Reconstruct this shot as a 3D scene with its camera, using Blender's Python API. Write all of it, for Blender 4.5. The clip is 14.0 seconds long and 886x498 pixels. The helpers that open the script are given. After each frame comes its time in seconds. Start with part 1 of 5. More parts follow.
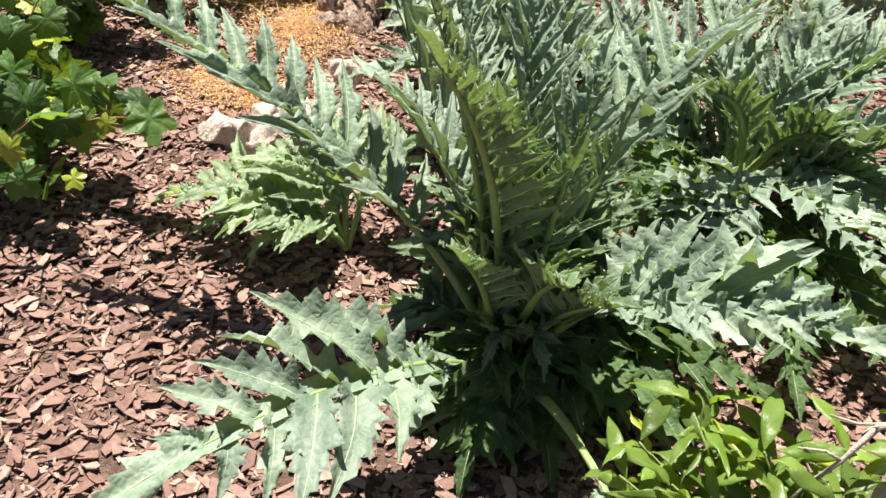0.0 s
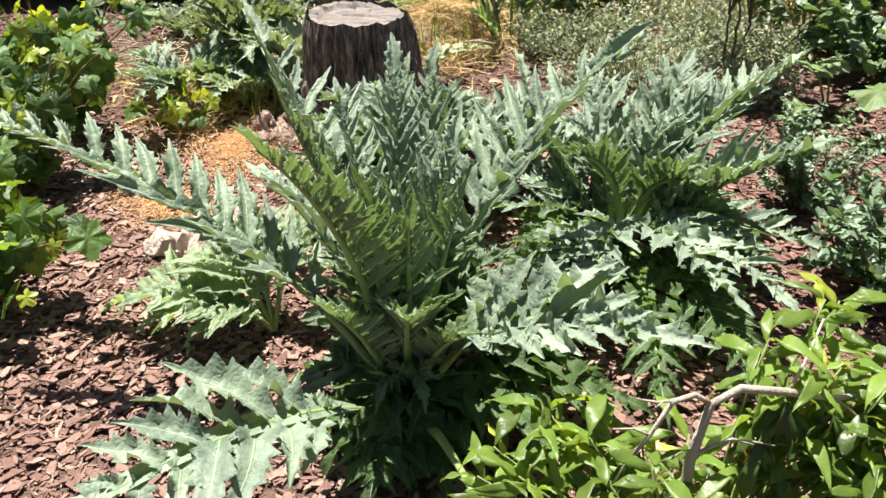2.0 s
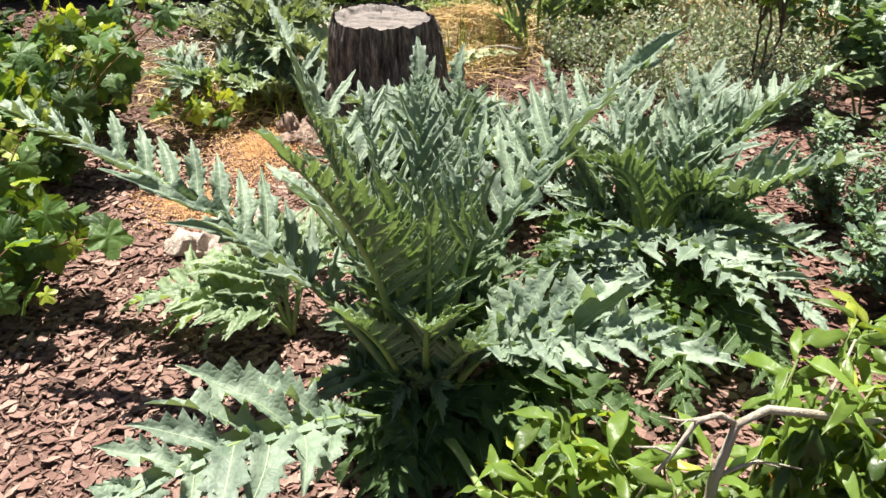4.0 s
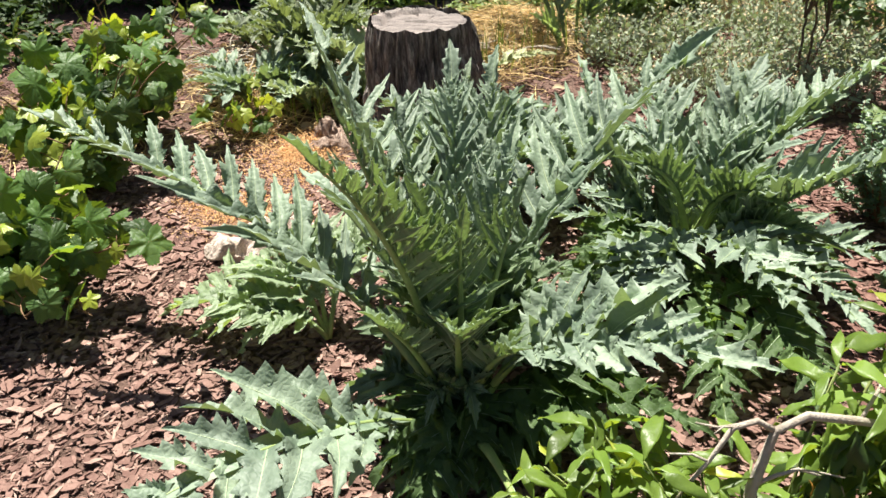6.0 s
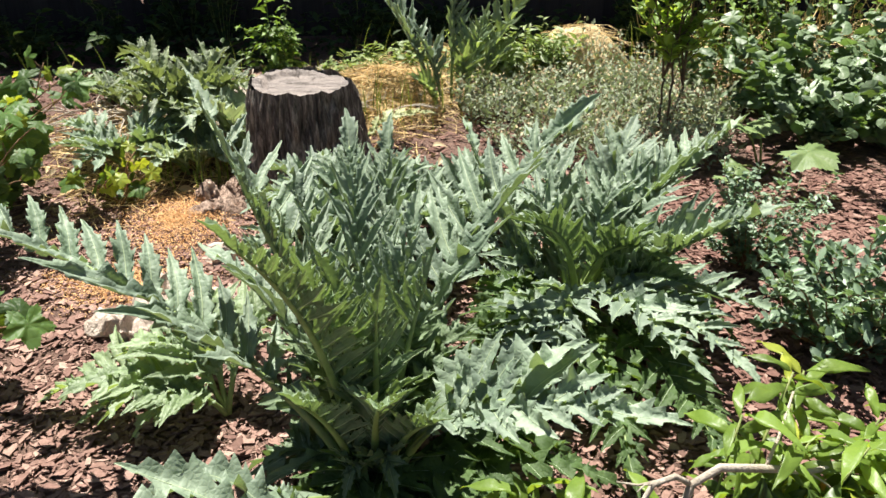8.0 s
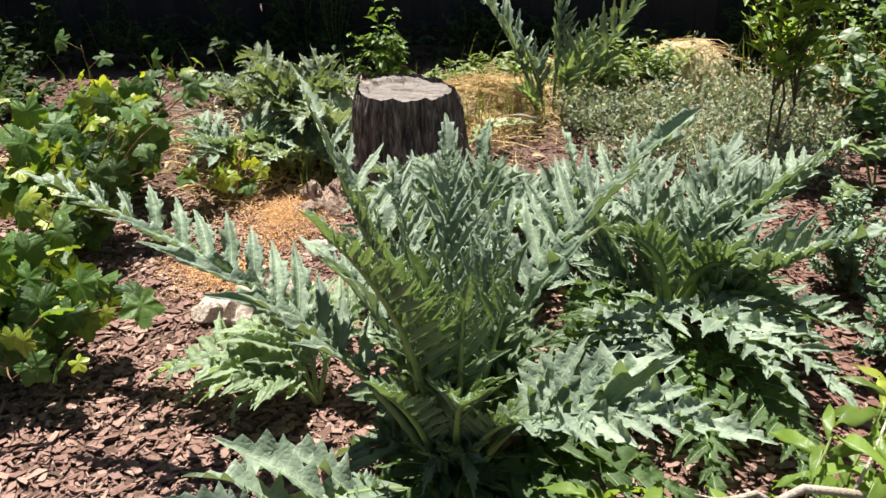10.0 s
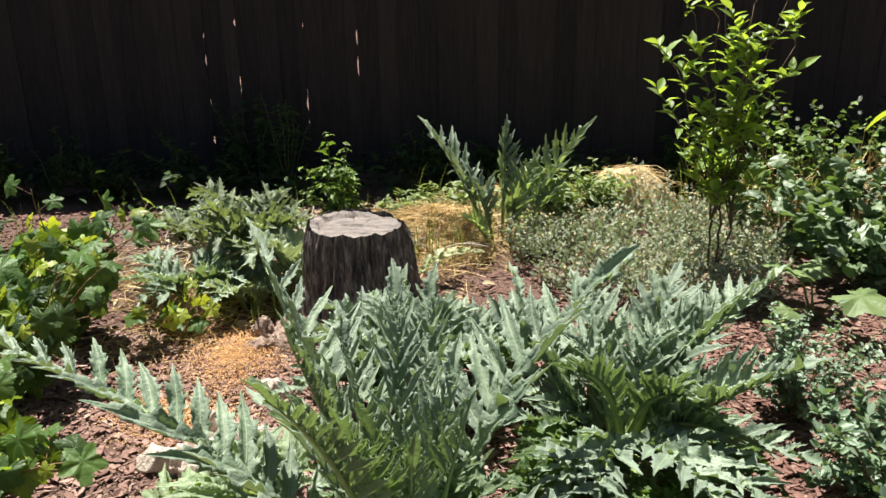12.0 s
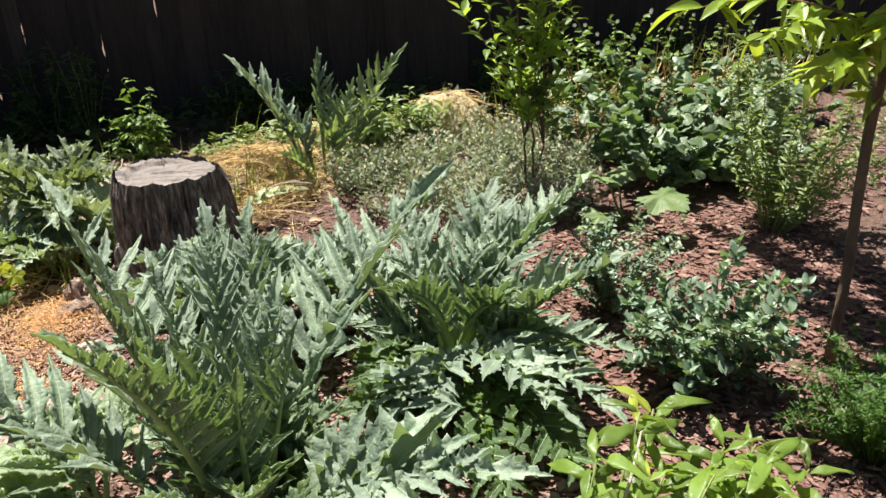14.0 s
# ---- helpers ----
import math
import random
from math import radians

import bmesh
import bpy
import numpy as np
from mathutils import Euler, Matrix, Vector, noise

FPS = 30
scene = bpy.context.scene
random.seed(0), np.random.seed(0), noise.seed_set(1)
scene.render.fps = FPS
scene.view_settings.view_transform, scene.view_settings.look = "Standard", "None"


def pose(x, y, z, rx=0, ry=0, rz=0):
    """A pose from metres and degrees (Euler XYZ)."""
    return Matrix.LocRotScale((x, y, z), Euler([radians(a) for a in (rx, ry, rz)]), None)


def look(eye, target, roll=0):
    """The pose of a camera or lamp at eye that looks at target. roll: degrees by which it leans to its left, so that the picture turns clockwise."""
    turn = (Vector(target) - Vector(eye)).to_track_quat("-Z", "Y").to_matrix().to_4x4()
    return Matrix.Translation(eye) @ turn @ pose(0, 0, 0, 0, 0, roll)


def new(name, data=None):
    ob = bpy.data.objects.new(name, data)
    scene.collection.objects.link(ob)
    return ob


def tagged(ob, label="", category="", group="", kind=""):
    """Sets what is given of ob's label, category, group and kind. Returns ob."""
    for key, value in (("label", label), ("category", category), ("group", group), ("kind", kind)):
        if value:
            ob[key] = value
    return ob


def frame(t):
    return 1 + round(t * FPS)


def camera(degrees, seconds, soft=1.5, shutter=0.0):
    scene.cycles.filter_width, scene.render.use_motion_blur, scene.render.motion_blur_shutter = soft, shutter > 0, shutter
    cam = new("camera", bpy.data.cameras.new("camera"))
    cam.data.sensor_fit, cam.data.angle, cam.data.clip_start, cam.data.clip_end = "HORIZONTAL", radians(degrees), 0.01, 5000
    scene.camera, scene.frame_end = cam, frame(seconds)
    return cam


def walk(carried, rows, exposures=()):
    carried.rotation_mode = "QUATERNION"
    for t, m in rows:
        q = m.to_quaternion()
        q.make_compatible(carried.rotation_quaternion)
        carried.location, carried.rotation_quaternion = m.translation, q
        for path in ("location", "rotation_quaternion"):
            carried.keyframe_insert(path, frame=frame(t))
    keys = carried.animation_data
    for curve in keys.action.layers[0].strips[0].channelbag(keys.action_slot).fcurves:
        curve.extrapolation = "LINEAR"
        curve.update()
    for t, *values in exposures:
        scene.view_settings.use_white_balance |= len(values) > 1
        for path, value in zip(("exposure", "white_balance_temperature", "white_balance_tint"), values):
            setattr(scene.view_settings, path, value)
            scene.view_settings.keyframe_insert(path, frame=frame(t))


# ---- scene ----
cam = camera(57.0, 14.0, soft=1.55)
PATH = [
    (0, (0.199, 0.237, 1.26), (0.187, 1.798, 0.009), 6.5),
    (0.5, (0.235, 0.08, 1.291), (0.412, 1.645, 0.059), 4.5),
    (1, (0.275, 0.007, 1.335), (0.461, 1.652, 0.212), 3.5),
    (1.2, (0.362, -0.022, 1.355), (0.442, 1.675, 0.298), 1.4),
    (1.5, (0.383, -0.046, 1.346), (0.375, 1.668, 0.315), 0.5),
    (2, (0.464, -0.014, 1.352), (0.422, 1.69, 0.305), -1.3),
    (2.5, (0.455, 0.006, 1.356), (0.382, 1.719, 0.327), -1.3),
    (2.7, (0.442, 0.006, 1.348), (0.371, 1.719, 0.319), -1.1),
    (4.8, (0.522, 0.014, 1.345), (0.367, 1.713, 0.302), 0.1),
    (5, (0.562, 0.013, 1.338), (0.376, 1.716, 0.305), 0.2),
    (5.5, (0.566, 0.003, 1.361), (0.326, 1.696, 0.324), -2.0),
    (6, (0.485, 0.022, 1.345), (0.285, 1.724, 0.313), -3.1),
    (6.5, (0.356, 0.027, 1.322), (0.334, 1.726, 0.268), -2.5),
    (7, (0.324, 0.034, 1.324), (0.362, 1.73, 0.265), -1.3),
    (7.5, (0.356, 0.044, 1.361), (0.419, 1.731, 0.289), -0.5),
    (7.7, (0.397, 0.043, 1.384), (0.525, 1.789, 0.417), -0.3),
    (9.8, (0.416, -0.021, 1.399), (0.326, 1.768, 0.509), -0.3),
    (10, (0.418, -0.005, 1.39), (0.301, 1.771, 0.478), -0.9),
    (10.5, (0.384, -0.012, 1.431), (0.164, 1.791, 0.594), -1.4),
    (11, (0.358, -0.013, 1.456), (0.009, 1.835, 0.773), -1.5),
    (11.5, (0.378, 0.002, 1.464), (0.101, 1.866, 0.794), -1.1),
    (12, (0.443, 0.001, 1.47), (0.431, 1.889, 0.811), -1.1),
    (12.5, (0.47, 0.006, 1.457), (0.622, 1.867, 0.74), -1.3),
    (13, (0.482, 0.006, 1.448), (0.733, 1.839, 0.687), -1.6),
    (13.5, (0.485, -0.001, 1.451), (0.793, 1.819, 0.68), -1.7),
    (14, (0.497, -0.012, 1.433), (0.865, 1.781, 0.625), -2.6),
]
walk(cam, [(t, look(eye, target, roll)) for t, eye, target, roll in PATH], exposures=((0.0, 1.40), (2.7, 1.48), (4.8, 1.40), (7.7, 1.39), (9.8, 1.25), (14.0, 1.28)))

# ---- world, sun, exposure ----
world = bpy.data.worlds.new("sky")
scene.world = world
world.use_nodes = True
wn = world.node_tree
sky = wn.nodes.new("ShaderNodeTexSky")
sky.sky_type = "NISHITA"
sky.sun_disc = False
SUN_EL, SUN_AZ = 68.0, -20.0          # degrees above the horizon; degrees clockwise from +y
sky.sun_elevation = radians(SUN_EL)
sky.sun_rotation = radians(SUN_AZ)
wn.nodes["Background"].inputs["Strength"].default_value = 0.030
wn.links.new(sky.outputs[0], wn.nodes["Background"].inputs[0])
sun_data = bpy.data.lights.new("sun", "SUN")
sun_data.energy, sun_data.angle, sun_data.color = 5.0, radians(0.5), (1.0, 0.955, 0.88)
sun = new("sun", sun_data)
el, az = radians(SUN_EL), radians(SUN_AZ)
sun_way = Vector((math.sin(az) * math.cos(el), math.cos(az) * math.cos(el), math.sin(el)))
sun.matrix_world = look(sun_way * 20, (0, 0, 0))

# ---- materials ----


def base_mat(name):
    m = bpy.data.materials.new(name)
    m.use_nodes = True
    nt = m.node_tree
    return m, nt, nt.nodes["Principled BSDF"], nt.nodes["Material Output"]


def ramp(nt, source, stops):
    r = nt.nodes.new("ShaderNodeValToRGB")
    while len(r.color_ramp.elements) < len(stops):
        r.color_ramp.elements.new(0.5)
    for e, (p, c) in zip(r.color_ramp.elements, stops):
        e.position, e.color = p, (*c, 1)
    nt.links.new(source, r.inputs[0])
    return r.outputs[0]


def noise_tex(nt, scale, detail=4, rough=0.6, stretch=None):
    geo = nt.nodes.new("ShaderNodeNewGeometry")
    n = nt.nodes.new("ShaderNodeTexNoise")
    n.inputs["Scale"].default_value, n.inputs["Detail"].default_value = scale, detail
    n.inputs["Roughness"].default_value = rough
    src = geo.outputs["Position"]
    if stretch:
        mp = nt.nodes.new("ShaderNodeMapping")
        mp.inputs["Scale"].default_value = stretch
        nt.links.new(src, mp.inputs[0])
        src = mp.outputs[0]
    nt.links.new(src, n.inputs["Vector"])
    return n.outputs["Fac"]


def mixed(nt, a, b, fac, mode="MIX"):
    m = nt.nodes.new("ShaderNodeMix")
    m.data_type, m.blend_type = "RGBA", mode
    for socket, v in ((m.inputs[0], fac), (m.inputs[6], a), (m.inputs[7], b)):
        if isinstance(v, (tuple, list)):
            socket.default_value = (*v, 1)
        elif isinstance(v, (int, float)):
            socket.default_value = v
        else:
            nt.links.new(v, socket)
    return m.outputs[2]


def island(nt):
    return nt.nodes.new("ShaderNodeNewGeometry").outputs["Random Per Island"]


def bumped(nt, bsdf, height, strength, distance=0.01):
    b = nt.nodes.new("ShaderNodeBump")
    b.inputs["Strength"].default_value, b.inputs["Distance"].default_value = strength, distance
    nt.links.new(height, b.inputs["Height"])
    nt.links.new(b.outputs[0], bsdf.inputs["Normal"])
    return b.outputs[0]


def leaf_mat(name, dark, light, through_colour, amount=0.3, rough=0.5, spec=0.4, scale=18, bump=0.5, fine=160, vary=0.35, net=0):
    """A leaf that is mottled at two scales, lets some light through and differs from leaf to leaf."""
    m, nt, p, out = base_mat(name)
    big = noise_tex(nt, scale, 3)
    col = ramp(nt, big, [(0.25, dark), (0.75, light)])
    info = nt.nodes.new("ShaderNodeObjectInfo")
    add = nt.nodes.new("ShaderNodeMath")
    add.operation = "ADD"
    nt.links.new(info.outputs["Random"], add.inputs[0])
    nt.links.new(island(nt), add.inputs[1])
    wrap = nt.nodes.new("ShaderNodeMath")
    wrap.operation = "FRACT"
    nt.links.new(add.outputs[0], wrap.inputs[0])
    tone = ramp(nt, wrap.outputs[0], [(0.0, (1 - vary,) * 3), (1.0, (1 + vary, 1 + vary, 1 + 0.6 * vary))])
    col = mixed(nt, col, tone, 1.0, "MULTIPLY")
    height = noise_tex(nt, fine, 2)
    if net:
        geo = nt.nodes.new("ShaderNodeNewGeometry")
        cells = nt.nodes.new("ShaderNodeTexVoronoi")
        cells.feature = "DISTANCE_TO_EDGE"
        cells.inputs["Scale"].default_value = net
        nt.links.new(geo.outputs["Position"], cells.inputs["Vector"])
        height = ramp(nt, cells.outputs["Distance"], [(0.0, (0, 0, 0)), (0.35, (1, 1, 1))])
        col = mixed(nt, col, ramp(nt, cells.outputs["Distance"], [(0.0, (1.06, 1.05, 1.04)), (0.12, (1.0,) * 3), (0.5, (0.97, 0.98, 0.97))]), 1.0, "MULTIPLY")
    nt.links.new(col, p.inputs["Base Color"])
    p.inputs["Roughness"].default_value = rough
    p.inputs["Specular IOR Level"].default_value = spec
    n = bumped(nt, p, height, bump, 0.004)
    tr = nt.nodes.new("ShaderNodeBsdfTranslucent")
    nt.links.new(mixed(nt, through_colour, tone, 1.0, "MULTIPLY"), tr.inputs[0])
    nt.links.new(n, tr.inputs["Normal"])
    mix = nt.nodes.new("ShaderNodeMixShader")
    mix.inputs[0].default_value = amount
    nt.links.new(p.outputs[0], mix.inputs[1])
    nt.links.new(tr.outputs[0], mix.inputs[2])
    nt.links.new(mix.outputs[0], out.inputs[0])
    return m


def plain_mat(name, dark, light, rough=0.8, scale=20, bump=0.4, fine=120, stretch=None, per_island=0.0, distance=0.01):
    m, nt, p, out = base_mat(name)
    col = ramp(nt, noise_tex(nt, scale, 5, 0.65, stretch), [(0.3, dark), (0.7, light)])
    if per_island:
        tone = ramp(nt, island(nt), [(0.0, (1 - per_island,) * 3), (1.0, (1 + per_island,) * 3)])
        col = mixed(nt, col, tone, 1.0, "MULTIPLY")
    nt.links.new(col, p.inputs["Base Color"])
    p.inputs["Roughness"].default_value = rough
    p.inputs["Specular IOR Level"].default_value = 0.25
    bumped(nt, p, noise_tex(nt, fine, 4, 0.65, stretch), bump, distance)
    return m


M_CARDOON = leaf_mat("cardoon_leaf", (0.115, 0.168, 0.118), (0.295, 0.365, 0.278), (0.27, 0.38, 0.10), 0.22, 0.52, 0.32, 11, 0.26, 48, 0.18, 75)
# Greener for leaf backs, and darkened to carry the shade of the heart.
M_CARDOON_DIM = leaf_mat("dim_cardoon_leaf", (0.08, 0.125, 0.070), (0.21, 0.28, 0.165), (0.23, 0.34, 0.075), 0.24, 0.5, 0.35, 11, 0.28, 48, 0.2, 75)
# Darker copy of the cardoon leaf: the low leaves' shade is in its colour.
M_CARDOON_SHADE = leaf_mat("shaded_cardoon_leaf", (0.04, 0.075, 0.026), (0.09, 0.145, 0.052), (0.22, 0.34, 0.05), 0.25, 0.6, 0.25, 14, 0.3, 48, 0.2, 75)
M_CARDOON_LOW = leaf_mat("young_cardoon_leaf", (0.165, 0.23, 0.125), (0.285, 0.365, 0.225), (0.38, 0.50, 0.10), 0.34, 0.5, 0.42, 14, 0.3, 48, 0.16, 75)
M_DUSTY = leaf_mat("dusty_artichoke_leaf", (0.10, 0.135, 0.075), (0.225, 0.265, 0.165), (0.32, 0.40, 0.10), 0.2, 0.55, 0.35, 14, 0.3, 48, 0.3, 75)
M_RIB = leaf_mat("cardoon_rib", (0.21, 0.29, 0.09), (0.32, 0.41, 0.15), (0.25, 0.35, 0.08), 0.15, 0.45, 0.45, 40, 0.3, 200, 0.1)
M_VEIN = leaf_mat("cardoon_vein", (0.28, 0.36, 0.21), (0.37, 0.44, 0.28), (0.40, 0.5, 0.2), 0.15, 0.5, 0.4, 40, 0.2, 200, 0.1)
M_PALE = leaf_mat("pale_leaf", (0.33, 0.37, 0.18), (0.50, 0.52, 0.30), (0.40, 0.45, 0.14), 0.25, 0.5, 0.3, 14, 0.5, 90, 0.1)
M_PALE_GREY = leaf_mat("pale_grey_leaf", (0.22, 0.285, 0.195), (0.36, 0.43, 0.32), (0.38, 0.46, 0.16), 0.25, 0.55, 0.3, 14, 0.4, 60, 0.1, 75)
M_VINE = leaf_mat("vine_leaf", (0.035, 0.075, 0.022), (0.085, 0.155, 0.045), (0.30, 0.44, 0.03), 0.28, 0.5, 0.32, 10, 0.3, 70, 0.5, 45)
M_VINE_YOUNG = leaf_mat("young_vine_leaf", (0.20, 0.28, 0.03), (0.36, 0.42, 0.06), (0.45, 0.50, 0.03), 0.42, 0.42, 0.45, 10, 0.4, 70, 0.25)
M_BRIGHT = leaf_mat("glossy_leaf", (0.085, 0.145, 0.024), (0.165, 0.245, 0.05), (0.38, 0.50, 0.04), 0.36, 0.42, 0.4, 10, 0.4, 60, 0.34)
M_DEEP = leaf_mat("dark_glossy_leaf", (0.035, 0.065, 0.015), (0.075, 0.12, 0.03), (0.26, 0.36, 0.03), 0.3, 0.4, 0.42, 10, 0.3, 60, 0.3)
M_DEAD = leaf_mat("dead_leaf", (0.30, 0.13, 0.03), (0.48, 0.24, 0.06), (0.6, 0.3, 0.05), 0.35, 0.6, 0.3, 18, 0.5, 80, 0.2)
M_YELLOW = leaf_mat("yellow_leaf", (0.26, 0.32, 0.035), (0.40, 0.44, 0.07), (0.48, 0.52, 0.04), 0.38, 0.4, 0.45, 10, 0.3, 60, 0.2)
M_SAPLING = leaf_mat("sapling_leaf", (0.14, 0.235, 0.05), (0.25, 0.37, 0.09), (0.40, 0.53, 0.05), 0.46, 0.45, 0.35, 6, 0.3, 60, 0.35)
M_BLUE = leaf_mat("blueberry_leaf", (0.13, 0.20, 0.135), (0.27, 0.36, 0.26), (0.20, 0.32, 0.08), 0.25, 0.42, 0.45, 8, 0.3, 60, 0.3)
M_BEAN = leaf_mat("bean_leaf", (0.085, 0.135, 0.072), (0.21, 0.28, 0.165), (0.18, 0.29, 0.05), 0.25, 0.45, 0.45, 8, 0.5, 60, 0.3)
M_SQUASH = leaf_mat("squash_leaf", (0.13, 0.205, 0.07), (0.23, 0.31, 0.13), (0.26, 0.36, 0.06), 0.3, 0.5, 0.35, 14, 0.6, 60, 0.15)
M_HERB = leaf_mat("herb_leaf", (0.235, 0.28, 0.195), (0.41, 0.45, 0.33), (0.24, 0.31, 0.11), 0.3, 0.7, 0.15, 5, 0.3, 60, 0.15)
M_FERN = leaf_mat("feathery_leaf", (0.035, 0.085, 0.018), (0.085, 0.165, 0.032), (0.18, 0.34, 0.02), 0.3, 0.5, 0.35, 8, 0.2, 60, 0.3)
M_PEACH = leaf_mat("narrow_leaf", (0.17, 0.27, 0.035), (0.30, 0.41, 0.07), (0.46, 0.55, 0.04), 0.42, 0.4, 0.45, 6, 0.3, 60, 0.3)
M_TALL = leaf_mat("tall_herb_leaf", (0.18, 0.25, 0.10), (0.32, 0.39, 0.19), (0.34, 0.44, 0.08), 0.35, 0.5, 0.35, 8, 0.3, 60, 0.3)
M_WEED = leaf_mat("weed_leaf", (0.09, 0.155, 0.035), (0.18, 0.27, 0.075), (0.20, 0.32, 0.03), 0.3, 0.5, 0.35, 8, 0.3, 60, 0.35)
# The weed leaf darkened: the fence's shade is put into its colour.
M_SHADE_WEED = leaf_mat("shaded_weed_leaf", (0.02, 0.042, 0.014), (0.045, 0.08, 0.025), (0.08, 0.13, 0.02), 0.25, 0.6, 0.2, 8, 0.3, 60, 0.35)
M_GRASS = leaf_mat("grass_blade", (0.10, 0.16, 0.03), (0.26, 0.30, 0.09), (0.25, 0.32, 0.04), 0.3, 0.55, 0.3, 8, 0.2, 60, 0.4)
M_FLOWER = leaf_mat("white_petal", (0.62, 0.60, 0.55), (0.82, 0.80, 0.76), (0.6, 0.6, 0.5), 0.25, 0.6, 0.2, 10, 0.2, 60, 0.1)
M_DRY = leaf_mat("dry_leaf", (0.30, 0.22, 0.13), (0.55, 0.46, 0.32), (0.4, 0.3, 0.15), 0.15, 0.7, 0.2, 16, 0.6, 60, 0.4)
M_STRAW = plain_mat("straw", (0.38, 0.26, 0.11), (0.70, 0.54, 0.28), 0.6, 12, 0.2, 100, None, 0.5)
M_STRAW_BED = plain_mat("straw_bed", (0.50, 0.36, 0.17), (0.84, 0.68, 0.42), 0.8, 26, 1.0, 90, None, 0, 0.015)
M_SAWDUST = plain_mat("sawdust", (0.58, 0.32, 0.13), (0.80, 0.54, 0.28), 0.9, 55, 1.0, 220, None, 0, 0.012)
M_CRUMB = plain_mat("wood_crumb", (0.58, 0.32, 0.13), (0.80, 0.54, 0.29), 0.9, 30, 0.3, 200, None, 0.28)
M_SHOOT = plain_mat("green_shoot", (0.12, 0.17, 0.05), (0.24, 0.26, 0.09), 0.55, 30, 0.2, 100)
M_BROWN_SHOOT = plain_mat("brown_shoot", (0.16, 0.09, 0.045), (0.27, 0.17, 0.09), 0.7, 40, 0.4, 120)
M_GREY_WOOD = plain_mat("grey_branch", (0.30, 0.25, 0.19), (0.50, 0.45, 0.37), 0.75, 35, 0.6, 180, (1, 1, 0.3))
M_TRUNK = plain_mat("brown_trunk", (0.09, 0.06, 0.042), (0.19, 0.13, 0.09), 0.85, 30, 0.7, 120, (1, 1, 0.35))


def chip_mat(name, tone):
    """Bark mulch: each flake its own tone between dark umber and pinkish tan."""
    m, nt, p, out = base_mat(name)
    stops = [(0.0, (0.17, 0.098, 0.08)), (0.35, (0.235, 0.145, 0.118)), (0.75, (0.30, 0.195, 0.16)), (1.0, (0.42, 0.305, 0.25))]
    col = ramp(nt, island(nt), [(p, (c[0] * tone**0.7, c[1] * tone, c[2] * tone)) for p, c in stops])
    grain = ramp(nt, noise_tex(nt, 90, 4, 0.7), [(0.25, (0.62, 0.58, 0.55)), (0.75, (1.15, 1.12, 1.1))])
    nt.links.new(mixed(nt, col, grain, 1.0, "MULTIPLY"), p.inputs["Base Color"])
    p.inputs["Roughness"].default_value = 0.85
    p.inputs["Specular IOR Level"].default_value = 0.25
    bumped(nt, p, noise_tex(nt, 260, 3, 0.7), 0.6, 0.004)
    return m


M_CHIP = chip_mat("bark_flake", 1.0)
M_CHIP_RED = chip_mat("red_bark_flake", 0.72)
M_SOIL = plain_mat("soil_and_fine_bark", (0.09, 0.055, 0.043), (0.21, 0.13, 0.10), 0.95, 40, 1.0, 90, None, 0, 0.02)


def fence_mat():
    m, nt, p, out = base_mat("weathered_dark_board")
    grain = noise_tex(nt, 9, 6, 0.7, (6, 6, 0.5))
    col = ramp(nt, grain, [(0.25, (0.029, 0.025, 0.0255)), (0.75, (0.056, 0.048, 0.047))])
    info = nt.nodes.new("ShaderNodeObjectInfo")
    tone = ramp(nt, info.outputs["Random"], [(0, (0.75,) * 3), (1, (1.2, 1.15, 1.1))])
    nt.links.new(mixed(nt, col, tone, 1.0, "MULTIPLY"), p.inputs["Base Color"])
    p.inputs["Roughness"].default_value = 0.9
    p.inputs["Specular IOR Level"].default_value = 0.1
    bumped(nt, p, grain, 0.5, 0.01)
    return m


def bark_mat():
    m, nt, p, out = base_mat("furrowed_bark")
    grain = noise_tex(nt, 16, 6, 0.75, (3.2, 3.2, 0.45))
    col = ramp(nt, grain, [(0.36, (0.03, 0.025, 0.022)), (0.5, (0.17, 0.142, 0.122)), (0.66, (0.52, 0.46, 0.405))])
    nt.links.new(col, p.inputs["Base Color"])
    p.inputs["Roughness"].default_value = 0.95
    bumped(nt, p, grain, 1.0, 0.02)
    return m


def cut_mat():
    """The sawn face: grey weathered wood with rings round its heart and short cracks."""
    m, nt, p, out = base_mat("sawn_weathered_wood")
    geo = nt.nodes.new("ShaderNodeNewGeometry")
    mp = nt.nodes.new("ShaderNodeMapping")
    mp.inputs["Location"].default_value = (-0.05, -3.26, 0)
    nt.links.new(geo.outputs["Position"], mp.inputs[0])
    w = nt.nodes.new("ShaderNodeTexWave")
    w.wave_type, w.rings_direction = "RINGS", "Z"
    w.inputs["Scale"].default_value, w.inputs["Distortion"].default_value = 32, 2.5
    w.inputs["Detail"].default_value, w.inputs["Detail Scale"].default_value = 3, 1.5
    nt.links.new(mp.outputs[0], w.inputs["Vector"])
    rings = ramp(nt, w.outputs["Fac"], [(0.0, (0.205, 0.18, 0.165)), (1.0, (0.26, 0.23, 0.212))])
    stain = ramp(nt, noise_tex(nt, 11, 6, 0.75, (0.5, 1.6, 1)), [(0.36, (0.30, 0.27, 0.25)), (0.47, (0.80, 0.78, 0.76)), (0.62, (1.15, 1.1, 1.06)), (0.75, (1.4, 1.34, 1.28))])
    nt.links.new(mixed(nt, rings, stain, 1.0, "MULTIPLY"), p.inputs["Base Color"])
    p.inputs["Roughness"].default_value = 0.85
    bumped(nt, p, noise_tex(nt, 45, 5, 0.7, (0.4, 2.5, 1)), 0.9, 0.01)
    return m


